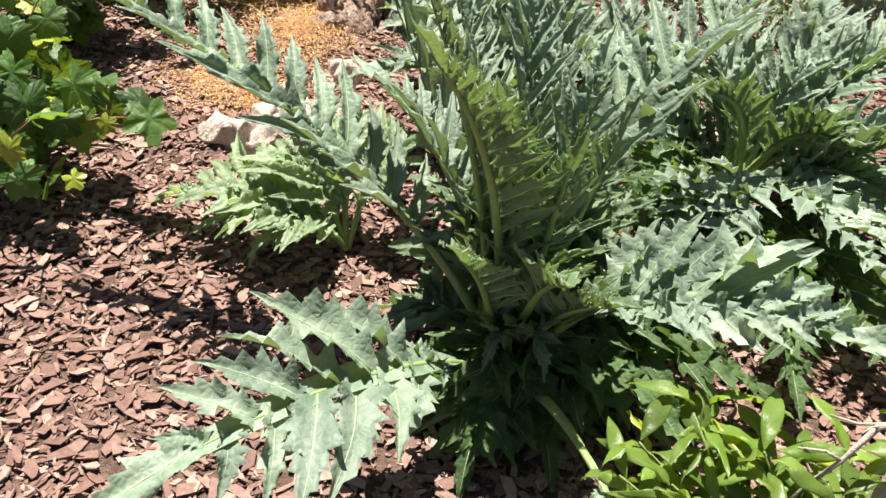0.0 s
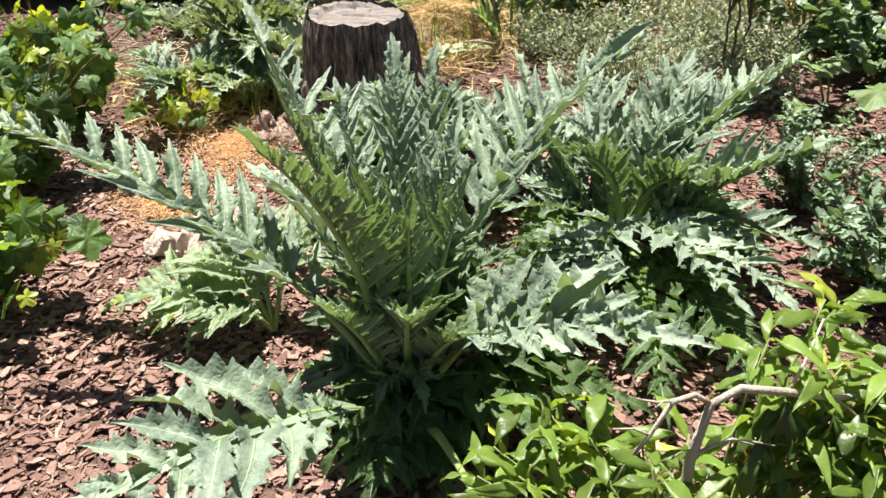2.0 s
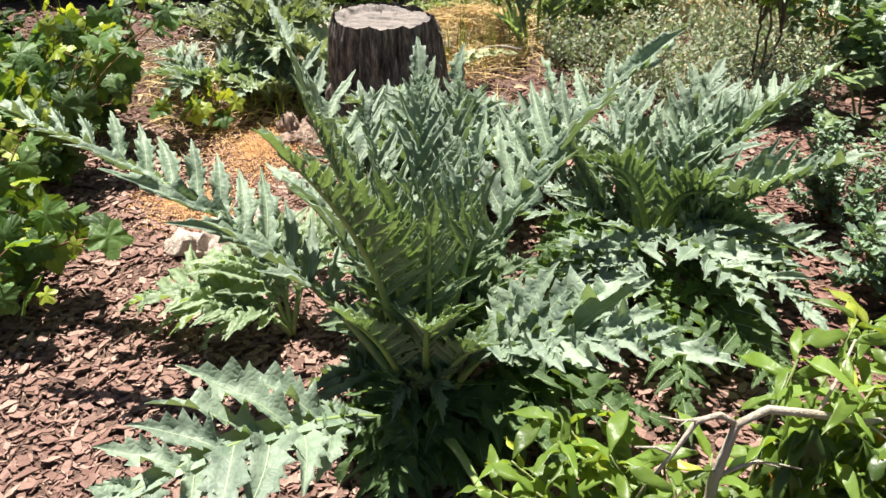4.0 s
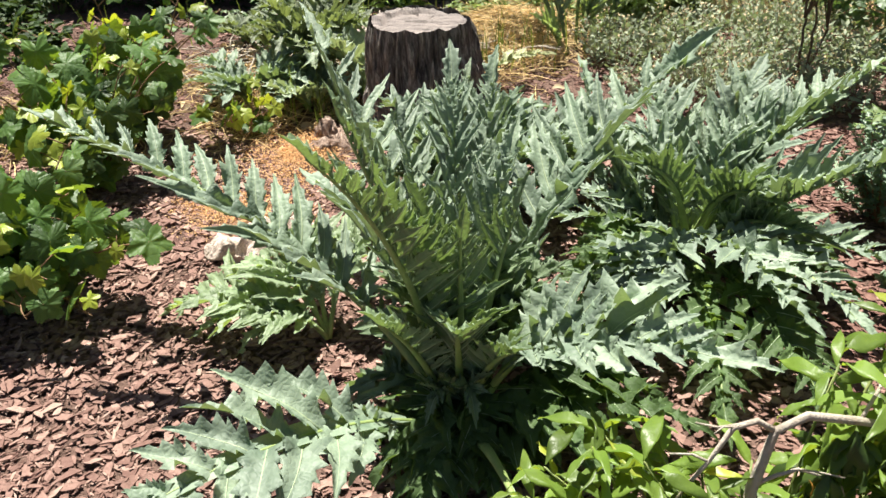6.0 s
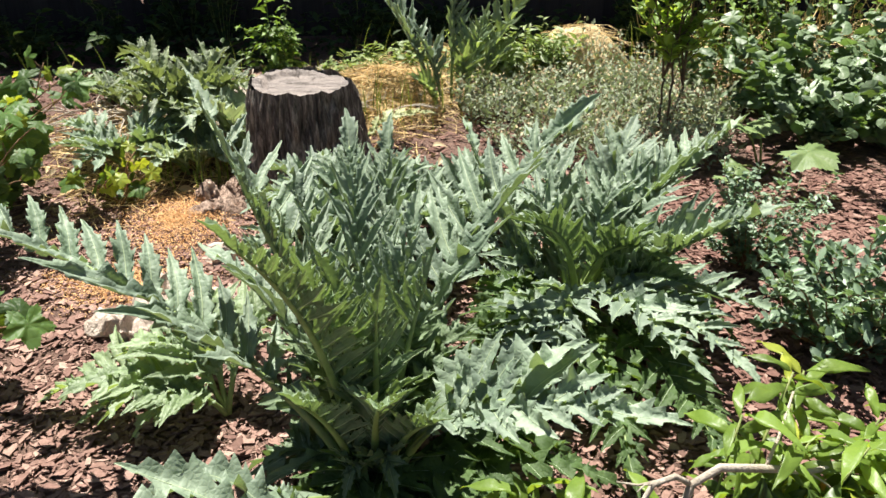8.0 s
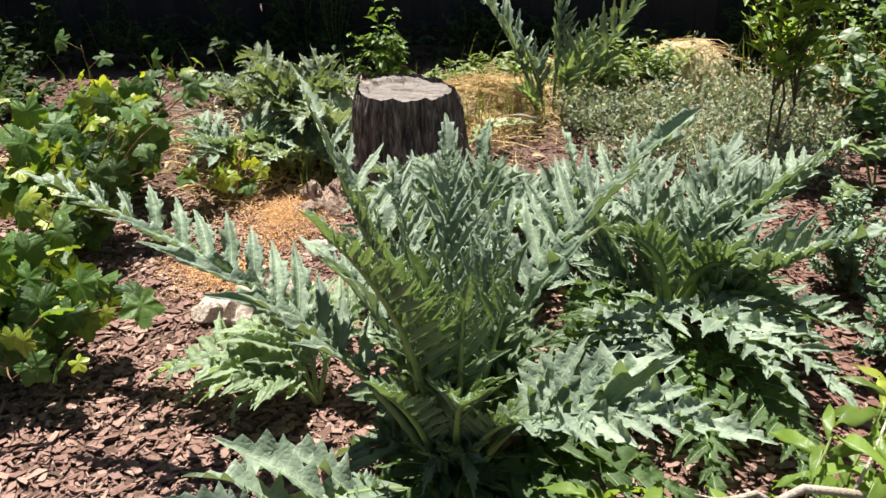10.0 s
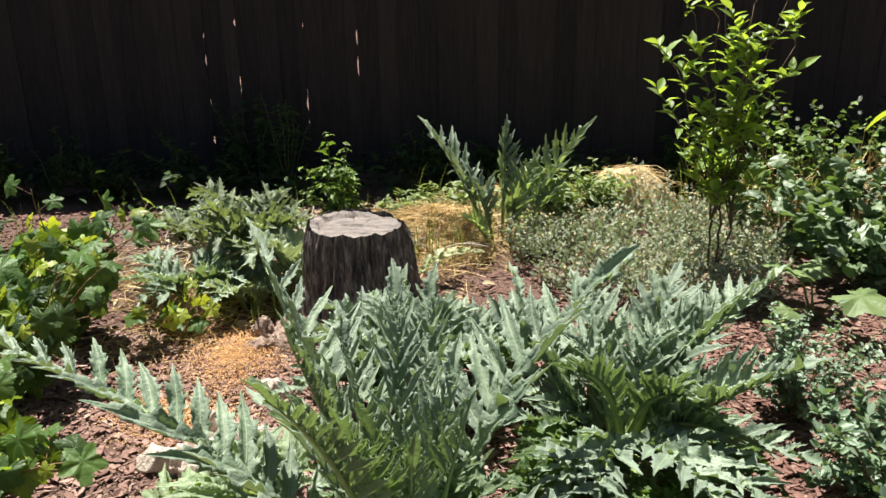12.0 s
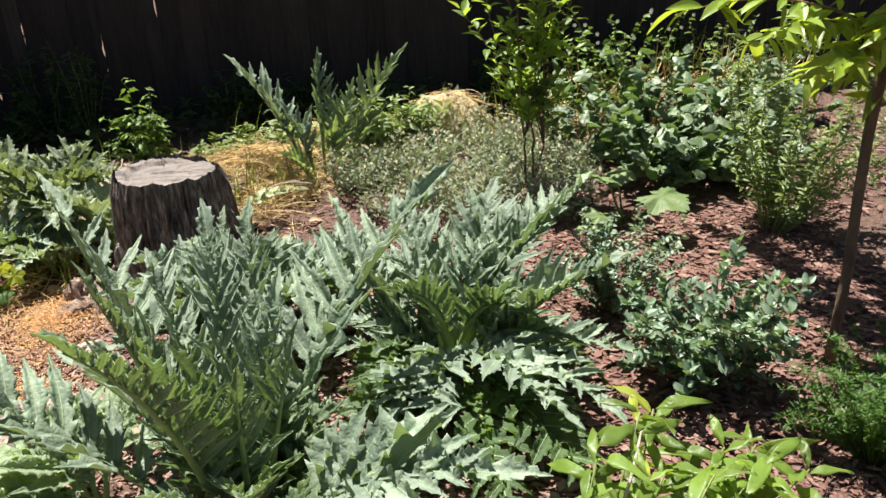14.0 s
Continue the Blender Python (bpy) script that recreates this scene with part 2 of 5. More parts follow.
M_FENCE, M_BARK, M_CUT = fence_mat(), bark_mat(), cut_mat()
M_OLDWOOD = plain_mat("bleached_wood", (0.36, 0.275, 0.22), (0.74, 0.63, 0.53), 0.85, 16, 1.0, 60, (1, 2.5, 1))
M_ROT = plain_mat("rotten_wood", (0.14, 0.085, 0.06), (0.56, 0.42, 0.33), 0.9, 18, 1.0, 60, (1, 2, 1), 0, 0.02)

# ---- mesh helpers ----


def ground_z(x, y):
    return 0.016 * noise.noise((x * 1.3, y * 1.3, 0.4)) + 0.007 * noise.noise((x * 5, y * 5, 2.0))


def mesh_of(name, verts, faces, material, smooth=True):
    me = bpy.data.meshes.new(name)
    me.from_pydata([tuple(v) for v in verts], [], faces)
    me.materials.append(material)
    me.polygons.foreach_set("use_smooth", [bool(smooth)] * len(me.polygons))
    me.update()
    if smooth == "sharp":
        me.set_sharp_from_angle(angle=radians(24))
    return me


def thing(name, x, y, z, label, category, group="", kind=""):
    ob = new(name)
    ob.empty_display_size = 0.05
    ob.location = (x, y, z)
    return tagged(ob, label, category, group, kind)


def part(name, me, parent, label=""):
    """Links a mesh that is given in world metres as one part under a thing or a part."""
    ob = new(name, me)
    ob.parent = parent
    top = parent
    shift = Vector(parent.location)
    while top.parent:
        top = top.parent
        shift += Vector(top.location)
    ob.location = -shift if parent.type == "EMPTY" else (0, 0, 0)
    if label:
        ob["label"] = label
    return ob


def placed(name, me, parent, m, label=""):
    """Links a shared mesh at the world pose m under a thing that is an Empty."""
    ob = new(name, me)
    ob.parent = parent
    ob.matrix_basis = Matrix.Translation(-Vector(parent.location)) @ m
    if label:
        ob["label"] = label
    return ob


def bezier(a, b, c, d, t):
    s = 1 - t
    return a * s**3 + b * (3 * s * s * t) + c * (3 * s * t * t) + d * t**3


def tube(points, radii, sides=7, flat=1.0):
    """Vertices and faces of a tapered stem along points."""
    pts = [Vector(p) for p in points]
    verts, faces = [], []
    side = Vector((1, 0, 0))
    for i, p in enumerate(pts):
        t = (pts[min(i + 1, len(pts) - 1)] - pts[max(i - 1, 0)]).normalized()
        side = side - t * side.dot(t)
        if side.length < 0.1:
            side = t.orthogonal()
        side.normalize()
        other = t.cross(side)
        for k in range(sides):
            a = 2 * math.pi * k / sides
            verts.append(p + radii[i] * (math.cos(a) * side + flat * math.sin(a) * other))
    for i in range(len(pts) - 1):
        for k in range(sides):
            a, b = i * sides + k, i * sides + (k + 1) % sides
            faces.append((a, b, b + sides, a + sides))
    faces.append(tuple(range(sides - 1, -1, -1)))
    faces.append(tuple(range((len(pts) - 1) * sides, len(pts) * sides)))
    return verts, faces


def joined(pieces):
    verts, faces = [], []
    for v, f in pieces:
        n = len(verts)
        verts += list(v)
        faces += [tuple(i + n for i in q) for q in f]
    return verts, faces


def scattered(name, templates, poses, material, smooth=True):
    """One mesh of many small copies. templates: (verts array, faces); poses: (which, Matrix)."""
    verts, faces, n = [], [], 0
    for which, m in poses:
        v, f = templates[which]
        r = np.array(m.to_3x3())
        verts.append(v @ r.T + np.array(m.translation))
        faces += [tuple(i + n for i in q) for q in f]
        n += len(v)
    return mesh_of(name, np.concatenate(verts).tolist(), faces, material, smooth)


def simple_leaf(length, width, fold=0.25, curl=0.25, peak=0.45, rows=6, tip=1.0, wave=0.0, roll=0.0):
    """A blade along +y from the origin, face up: (array, faces)."""
    verts, faces = [], []
    for i in range(rows + 1):
        u = i / rows
        if u < peak:
            w = math.sin(0.5 * math.pi * (u / peak)) ** 0.8
        else:
            w = math.cos(0.5 * math.pi * ((u - peak) / (1 - peak))) ** tip
        w = max(w, 0.03) * width / 2
        y, z = length * u * (1 - 0.12 * curl * u), -curl * length * u * u
        wv = wave * width * math.sin(u * 11)
        for k in ((-1, -0.78, 0, 0.78, 1) if roll else (-1, -0.5, 0, 0.5, 1)):
            verts.append((k * w, y, z + fold * abs(k) * w + wv * abs(k) * (1 if k > 0 else -1) - (roll * w if abs(k) == 1 else 0)))
    for i in range(rows):
        for k in range(4):
            a = i * 5 + k
            faces.append((a, a + 1, a + 6, a + 5))
    return np.array(verts), faces


def tiny_leaf(length, width):
    return np.array([(0, 0, 0), (width / 2, length * 0.45, 0.12 * width), (0, length, -0.1 * length), (-width / 2, length * 0.45, 0.12 * width), (0, length * 0.5, -0.05 * width)]), [(0, 1, 4), (1, 2, 4), (2, 3, 4), (3, 0, 4)]


def round_leaf(radius, lobes, depth, teeth, cup, rng, heart=0.25):
    """A palmate blade whose stalk joins at the origin and whose tip points along +y."""
    n = 96 if teeth else 48
    verts, faces = [(0, 0, 0)], []
    for ring in (0.5, 1.0):
        for k in range(n):
            a = 2 * math.pi * k / n
            d = abs(((a - math.pi / 2 + math.pi) % (2 * math.pi)) - math.pi)
            r = 1.0 - 0.18 * d / math.pi
            if lobes:
                r *= 1 - depth * (0.5 - 0.5 * math.cos(lobes * d)) * (1 if d < 2.6 else 0.4)
            if teeth:
                r *= 1 + 0.17 * (((-d * teeth / math.pi) % 1.0) - 0.5)
            if d > 2.55:
                r *= 1 - (1 - heart) * ((d - 2.55) / (math.pi - 2.55)) ** 1.2
            q = radius * r * ring
            ridge = 0.5 - 0.5 * math.cos((lobes or 5) * d)
            z = -cup * radius * ring * ring * (0.6 + 0.9 * (d / math.pi)) + 0.10 * radius * ring * ridge + 0.05 * radius * ring * noise.noise((math.cos(a) * 2, math.sin(a) * 2, radius * 90 + lobes * cup * 50)) * 3
            verts.append((q * math.cos(a), q * math.sin(a) + 0.15 * radius * 0, z))
    for k in range(n):
        j = (k + 1) % n
        faces.append((0, 1 + k, 1 + j))
        faces.append((1 + k, 1 + n + k, 1 + n + j, 1 + j))
    return verts, faces


def facing(at, ahead, up, roll=0.0, size=1.0):
    """A pose whose +y looks ahead and whose +z is as near up as it can be."""
    y = Vector(ahead).normalized()
    z = Vector(up) - y * Vector(up).dot(y)
    z = z.normalized() if z.length > 1e-3 else y.orthogonal().normalized()
    x = y.cross(z)
    m = Matrix((x, y, z)).transposed().to_4x4()
    return Matrix.Translation(at) @ m @ Matrix.Rotation(roll, 4, "Y") @ Matrix.Scale(size, 4)


# ---- the setting ----


def build_ground():
    def steps(lo, hi, near_lo, near_hi, fine):
        a = list(np.arange(near_lo, near_hi, fine))
        for d in (0.5, 1.2, 2.5, 5, 10, 25, 60, 150, 400):
            a += [near_lo - d, near_hi + d]
        return sorted(set(round(float(v), 3) for v in a if lo <= v <= hi))

    xs, ys = steps(-500, 500, -4, 5, 0.07), steps(-500, 500, -1, 6.6, 0.07)
    verts = [(x, y, ground_z(x, y)) for y in ys for x in xs]
    n = len(xs)
    faces = [(j * n + i, j * n + i + 1, (j + 1) * n + i + 1, (j + 1) * n + i) for j in range(len(ys) - 1) for i in range(n - 1)]
    g = new("ground", mesh_of("ground", verts, faces, M_SOIL))
    tagged(g, "dark soil under a mulch of reddish bark", "ground", kind="structure")


def flake(rng, length, width, thick):
    """An uneven plate of bark, lying along x."""
    u = [rng.uniform(0.22, 0.5) for _ in range(4)]
    ring = [(-u[0], -rng.uniform(0.05, 0.5)), (rng.uniform(-0.2, 0.2), -rng.uniform(0.32, 0.55)), (u[1], -rng.uniform(0.05, 0.5)), (u[2], rng.uniform(0.1, 0.5)), (rng.uniform(-0.2, 0.2), rng.uniform(0.32, 0.55)), (-u[3], rng.uniform(0.1, 0.5))]
    bend = rng.uniform(-0.5, 1.5) * thick
    v = [(length * a, width * b, z * thick + bend * (1 - 4 * a * a) + rng.uniform(-0.2, 0.2) * thick) for z in (0, 1) for a, b in ring]
    return np.array(v), [(5, 4, 3, 2, 1, 0), (6, 7, 8, 9, 10, 11)] + [(k, (k + 1) % 6, 6 + (k + 1) % 6, 6 + k) for k in range(6)]


def build_mulch(name, label, count, xr, yr, small, big, seed, keep=None, material=None):
    rng = random.Random(seed)
    kinds = []
    for _ in range(60):
        length = small + (big - small) * rng.random() ** 1.4
        kinds.append(flake(rng, length, length * rng.uniform(0.12, 0.55), rng.uniform(0.0015, 0.004)))
    poses = []
    while len(poses) < count:
        x, y = rng.uniform(*xr), rng.uniform(*yr)
        if keep and not keep(x, y, rng):
            continue
        tilt = 7 if rng.random() < 0.85 else 22
        m = pose(x, y, ground_z(x, y) + rng.uniform(-0.001, 0.014), rng.gauss(0, tilt), rng.gauss(0, tilt * 0.6), rng.uniform(0, 360))
        poses.append((rng.randrange(60), m))
    ob = new(name, scattered(name, kinds, poses, material or M_CHIP, False))
    tagged(ob, label, "mulch", kind="stuff")


def build_fence():
    y0 = 5.93
    f = thing("fence", 0.5, y0, 0, "tall dark board fence in deep shade with thin gaps", "fence", kind="structure")
    rng = random.Random(4)
    x, count = -8.0, 0
    gaps = (-1.025, -0.171, -1.255, -0.58, 1.82)
    while x < 9.0:
        w = rng.uniform(0.135, 0.148)
        gap, notched = 0.0002, False
        for g in gaps:
            if x < g <= x + w + 0.02:
                w, notched = max(0.05, g - x), True
        top = 2.42 + rng.uniform(-0.008, 0.008)
        count += 1
        t = 0.019
        y = y0 + 0.007 * (count % 2)
        lap = 0 if notched else 0.006
        vs = []
        levels = [-0.02] + [0.03 * i for i in range(1, 40)] + [1.7, top] if notched else [-0.02, top]
        for z in levels:
            b = 0.040 * max(0, noise.noise((z * 11, x * 7, 0.5)) - 0.12) if notched and 0.25 < z < 1.12 else -lap
            for px, py in ((x, y), (x + w - b, y), (x + w - b, y + t), (x, y + t)):
                vs.append((px, py, z))
        n = 4 * len(levels) - 4
        fs = [(0, 3, 2, 1), (n, n + 1, n + 2, n + 3)]
        for i in range(len(levels) - 1):
            for k in range(4):
                a, b2 = i * 4 + k, i * 4 + (k + 1) % 4
                fs.append((a, b2, b2 + 4, a + 4))
        part("board", mesh_of("board", vs, fs, M_FENCE, False), f)
        x += w + gap
    for z in (0.3, 1.15, 2.1):
        vs = [(a, y0 + b, z + c) for a in (-8, 9) for b in (0.024, 0.062) for c in (0, 0.085)]
        part("rail", mesh_of("rail", vs, [(0, 1, 3, 2), (4, 6, 7, 5), (0, 4, 5, 1), (2, 3, 7, 6), (1, 5, 7, 3), (0, 2, 6, 4)], M_FENCE, False), f)
    for k in range(8):
        a = -7.4 + 2.3 * k
        vs = [(a + p, y0 + 0.064 + q, r) for p in (0, 0.09) for q in (0, 0.09) for r in (-0.05, 2.35)]
        part("post", mesh_of("post", vs, [(0, 1, 3, 2), (4, 6, 7, 5), (0, 4, 5, 1), (2, 3, 7, 6), (1, 5, 7, 3), (0, 2, 6, 4)], M_FENCE, False), f)


# ---- cardoons ----


def cardoon_leaf(parent, rng, pts, up, pairs=11, lobe=0.17, fold=28, sweep=48, start=0.16, droop=0.25, rib=0.011, material=None, wide=0.30, teeth=6, deep=0.70, twist=0.22, keel=0.5, web=0.7, ruffle=0.42, sides=(1, 1)):
    """A deeply cut leaf on an arching rib: toothed lobes in pairs, folded up from the rib, and one at the tip."""
    p = [Vector(q) for q in pts]
    material = material or M_CARDOON
    up = Vector(up)

    def at(s):
        return bezier(*p, s)

    def axes(s):
        t = (at(min(1, s + 0.01)) - at(max(0, s - 0.01))).normalized()
        n = up - t * up.dot(t)
        n = n.normalized() if n.length > 0.05 else t.orthogonal()
        return t, n, t.cross(n)

    length = sum((at((i + 1) / 30) - at(i / 30)).length for i in range(30))
    pieces, veins = [], []

    spacing = length * (0.965 - start) / pairs

    def blade(origin, way, normal, long, half, forward, sag, base):
        rows = 3 * teeth
        cross = way.cross(normal).normalized()
        lead = rng.uniform(-0.14, 0.14)
        phase, wave = rng.uniform(0, 6), rng.uniform(0.6, 1.3)
        vs, fs = [], []
        jag, ruff = (1, 1), (0, 0)
        for i in range(rows + 1):
            u = i / rows
            mid = origin + way * (long * u) + forward * (long * 0.20 * u * u) + normal * (long * (0.10 * u - sag * u * u + 0.02 * math.sin(phase + 7 * u))) + cross * (lead * long * u * u)
            h = half * (0.70 + 0.30 * math.sin(min(1, u / 0.5) * math.pi / 2)) if u < 0.5 else half * max(0, (1 - u) / 0.5) ** 0.95
            h += max(0, base - 0.66 * half) * max(0, 1 - u / 0.2) ** 1.4
            if i % 3 == 0:
                jag = (rng.uniform(0.82, 1.15), rng.uniform(0.82, 1.15))
                ruff = (rng.gauss(0, ruffle), rng.gauss(0, ruffle))
            tooth = (deep, 0.38 + 0.6 * deep, 1.0)[i % 3]
            if i == 0:
                tooth = 1.0
            if i == rows:
                h, tooth = 0.0010, 1.0
            jut = way * ((-0.04, 0.05, 0.32)[i % 3] * h)
            pleat = (-0.6, 0.1, 1.0)[i % 3] * 0.11 * wave * min(h, half)
            for k in (-1, -0.8, -0.42, 0, 0.42, 0.8, 1):
                e = abs(k)
                w = h * k * (tooth * jag[k > 0] if e == 1 else (0.12 + 0.86 * tooth * jag[k > 0] if e > 0.5 else 0.7 + 0.3 * tooth))
                lift = keel * 1.35 * e**1.3 * h * (tooth if e == 1 else 1) - ((0.34 if e == 1 else 0.05) * h * tooth if web < 1 else 0.12 * h * e * e * e) + h * ruff[k > 0] * e * e * (0.45, 0.8, 1.0)[i % 3] + pleat * min(1, 2 * e)
                vs.append(mid + cross * w + normal * lift + jut * (1 if e == 1 else 0.3 * e))
        for i in range(rows):
            for k in range(6):
                a = i * 7 + k
                fs.append((a, a + 1, a + 8, a + 7))
        pieces.append((vs, fs))
        r0 = min(0.0030, 0.015 * long)
        spine = [vs[i * 7 + 3] for i in range(0, rows + 1, 3)]
        veins.append(tube(spine, [r0 * (1 - 0.8 * i / (len(spine) - 1)) for i in range(len(spine))], 4))

    for i in range(pairs):
        for sgn in (-1, 1):
            f = (i + 0.5 + 0.22 * sgn) / pairs
            s = start + (0.965 - start) * f
            t, n, side = axes(s)
            env = math.sin(math.pi * min(1, 0.16 + 0.66 * f)) ** 0.9 * (1 - 0.55 * f**3)
            if f < 0.12:
                env *= 0.5
            long = lobe * env * rng.uniform(0.86, 1.12) * sides[sgn > 0]
            fo = radians((fold[sgn > 0] if isinstance(fold, tuple) else fold) + rng.uniform(-8, 8))
            sw = radians(sweep * (0.75 + 0.45 * f) + rng.uniform(-6, 6))
            out = sgn * side * math.cos(fo) + n * math.sin(fo)
            way = (out * math.cos(sw) + t * math.sin(sw)).normalized()
            norm = (n * math.cos(fo) - sgn * side * math.sin(fo)).normalized()
            norm = (norm + way.cross(norm) * rng.gauss(0, twist)).normalized()
            norm = (norm - way * norm.dot(way)).normalized()
            blade(at(s), way, norm, long, wide * long * 0.52 + 0.004, t, droop * rng.uniform(0.6, 1.4), 0.5 * spacing * min(1.0, 0.05 + 0.6 * web))
    t, n, side = axes(0.97)
    blade(at(0.95), t, n, lobe * 0.72, lobe * 0.17, t, droop * 0.5, 0)
    # the narrow wing along the rib
    vs, fs = [], []
    rows = 26
    for i in range(rows + 1):
        s = start * 0.8 + (1 - start * 0.8) * i / rows
        t, n, side = axes(s)
        w = (0.030 * (1 - 0.75 * s) + 0.006) * web * (lobe / 0.17) * min(1, 0.2 + 3 * i / rows)
        for k in (-1, 0, 1):
            vs.append(at(s) + side * (w * k) + n * (0.3 * w * abs(k)))
    for i in range(rows):
        for k in range(2):
            a = i * 3 + k
            fs.append((a, a + 1, a + 4, a + 3))
    pieces.append((vs, fs))
    v, f = joined(pieces)
    leaf = part("leaf", mesh_of("leaf", v, f, material), parent)
    line = [at(i / 18) - axes(i / 18)[1] * (0.4 * rib * (1 - i / 18)) for i in range(19)]
    v, f = tube(line, [rib * (1 - 0.86 * (i / 18)) for i in range(19)], 7, 0.75)
    part("midrib", mesh_of("midrib", v, f, M_RIB), leaf, "pale green fleshy midrib")
    part("vein", mesh_of("vein", *joined(veins), M_VEIN), leaf, "raised pale veins of the lobes")
    return leaf


def random_rosette(parent, rng, x, y, count, reach, height, lobe, pairs=8, material=None, spread=(0, 360), wide=0.30, web=0.7):
    """Leaves that rise and arch out all round a crown."""
    for k in range(count):
        a = radians(spread[0] + (spread[1] - spread[0]) * (k + rng.uniform(0.1, 0.9)) / count)
        r, h = reach * rng.uniform(0.7, 1.1), height * rng.uniform(0.6, 1.15)
        out = Vector((math.cos(a), math.sin(a), 0))
        b = Vector((x, y, 0.02)) + out * 0.03
        tip = b + out * r + Vector((0, 0, h))
        up = Vector((0, 0, 1)) - out * 0.6 * h / max(r, 0.05)
        cardoon_leaf(parent, rng, (b, b + out * 0.15 * r + Vector((0, 0, 0.5 * h)), b + out * 0.55 * r + Vector((0, 0, 1.15 * h)), tip), up, pairs, lobe * rng.uniform(0.85, 1.1), rng.uniform(15, 40), 40, 0.2, 0.25, 0.008, material, wide, web=web)


def build_main_cardoon():
    c = thing("cardoon", 0.34, 1.40, 0.0, "large grey-green cardoon with long deeply cut arching leaves", "cardoon", "cardoons in the bed")
    r = random.Random(11)

    def leaf(*a, **k):
        cardoon_leaf(c, r, *a, **k)

    # long leaf that arches away over the bleached wood
    leaf(((0.33, 1.40, 0.05), (0.20, 1.44, 0.36), (-0.14, 1.64, 0.50), (-0.655, 1.755, 0.645)), (-0.30, 0.45, 1.0), 14, 0.19, (4, 44), 36, 0.26, 0.10, 0.012, None, 0.30, 6, 0.66, 0.2, 0.6, 0.8)
    # tall leaf towards the stump
    leaf(((0.31, 1.45, 0.05), (0.25, 1.60, 0.30), (0.09, 1.92, 0.43), (-0.13, 2.32, 0.67)), (0.45, 0.20, 0.8), 10, 0.24, (38, 48), 38, 0.24, 0.06, 0.013, None, 0.24, 5, 0.64, 0.2, 0.6, 0.4)
    # upright leaves in the heart
    leaf(((0.35, 1.46, 0.05), (0.33, 1.55, 0.35), (0.32, 1.74, 0.52), (0.305, 1.93, 0.68)), (0.25, -0.75, 0.5), 10, 0.16, 40, 52, 0.26, 0.08, 0.012, None, 0.24, 5, 0.62, 0.2, 0.7, 0.3)
    leaf(((0.36, 1.46, 0.05), (0.37, 1.60, 0.32), (0.39, 1.85, 0.45), (0.40, 2.04, 0.63)), (-0.3, -0.6, 0.6), 9, 0.16, 42, 48, 0.28, 0.08, 0.012, None, 0.24, 5, 0.62, 0.2, 0.7, 0.3)
    leaf(((0.33, 1.46, 0.05), (0.28, 1.56, 0.32), (0.22, 1.74, 0.44), (0.17, 1.88, 0.58)), (0.5, -0.2, 0.6), 9, 0.16, 42, 46, 0.26, 0.08, 0.012, None, 0.24, 5, 0.62, 0.2, 0.7, 0.3)
    leaf(((0.35, 1.44, 0.05), (0.37, 1.46, 0.30), (0.41, 1.56, 0.46), (0.45, 1.68, 0.58)), (-0.2, -0.8, 0.4), 9, 0.15, 40, 48, 0.28, 0.08, 0.012, None, 0.24, 5, 0.62, 0.2, 0.7, 0.3)
    # leaves that lean over the path, their backs lit through
    for p1, p2, e, up, n, lobe in (
        ((0.31, 1.36, 0.38), (0.25, 1.23, 0.68), (0.155, 1.12, 0.835), (0.55, 0.70, 0.25), 17, 0.122),
        ((0.325, 1.36, 0.34), (0.30, 1.30, 0.56), (0.25, 1.24, 0.70), (0.45, 0.80, 0.25), 15, 0.120),
        ((0.28, 1.42, 0.40), (0.20, 1.42, 0.62), (0.125, 1.46, 0.775), (0.8, 0.3, 0.4), 14, 0.110),
        ((0.36, 1.34, 0.33), (0.36, 1.32, 0.48), (0.37, 1.29, 0.60), (0.1, 0.9, 0.3), 12, 0.115),
        ((0.39, 1.40, 0.32), (0.43, 1.42, 0.47), (0.47, 1.46, 0.57), (-0.5, 0.5, 0.3), 12, 0.115),
        ((0.33, 1.42, 0.30), (0.31, 1.42, 0.48), (0.28, 1.40, 0.60), (0.2, 0.8, 0.4), 12, 0.112),
        ((0.30, 1.36, 0.24), (0.26, 1.28, 0.38), (0.22, 1.20, 0.47), (0.4, 0.6, 0.6), 10, 0.110),
        ((0.38, 1.36, 0.22), (0.42, 1.28, 0.34), (0.47, 1.20, 0.41), (-0.3, 0.6, 0.6), 10, 0.110),
        ((0.35, 1.35, 0.28), (0.36, 1.24, 0.42), (0.37, 1.13, 0.50), (0.0, 0.8, 0.5), 12, 0.120),
    ):
        leaf(((0.34 + 0.15 * (e[0] - 0.34), 1.40, 0.05), p1, p2, e), up, n, lobe, (26, 38), 34, 0.12, 0.05, 0.012, M_CARDOON_DIM, 0.30, 5, 0.68, 0.16, 0.7, 0.2, 0.35)
    # leaf that rises to the herbs
    leaf(((0.37, 1.44, 0.05), (0.42, 1.60, 0.30), (0.53, 1.86, 0.44), (0.87, 2.10, 0.645)), (-0.25, -0.45, 0.75), 11, 0.25, (14, 48), 32, 0.24, 0.04, 0.014, None, 0.26, 6, 0.66, 0.2, 0.6, 0.4)
    # broad leaf over the glossy shrub
    leaf(((0.37, 1.39, 0.05), (0.44, 1.34, 0.34), (0.57, 1.25, 0.47), (0.80, 1.15, 0.45)), (0.05, -0.30, 1), 8, 0.18, (14, 2), 38, 0.30, 0.14, 0.012, None, 0.50, 7, 0.66, 0.2, 0.5, 1.2, 0.42, (1.0, 0.72))
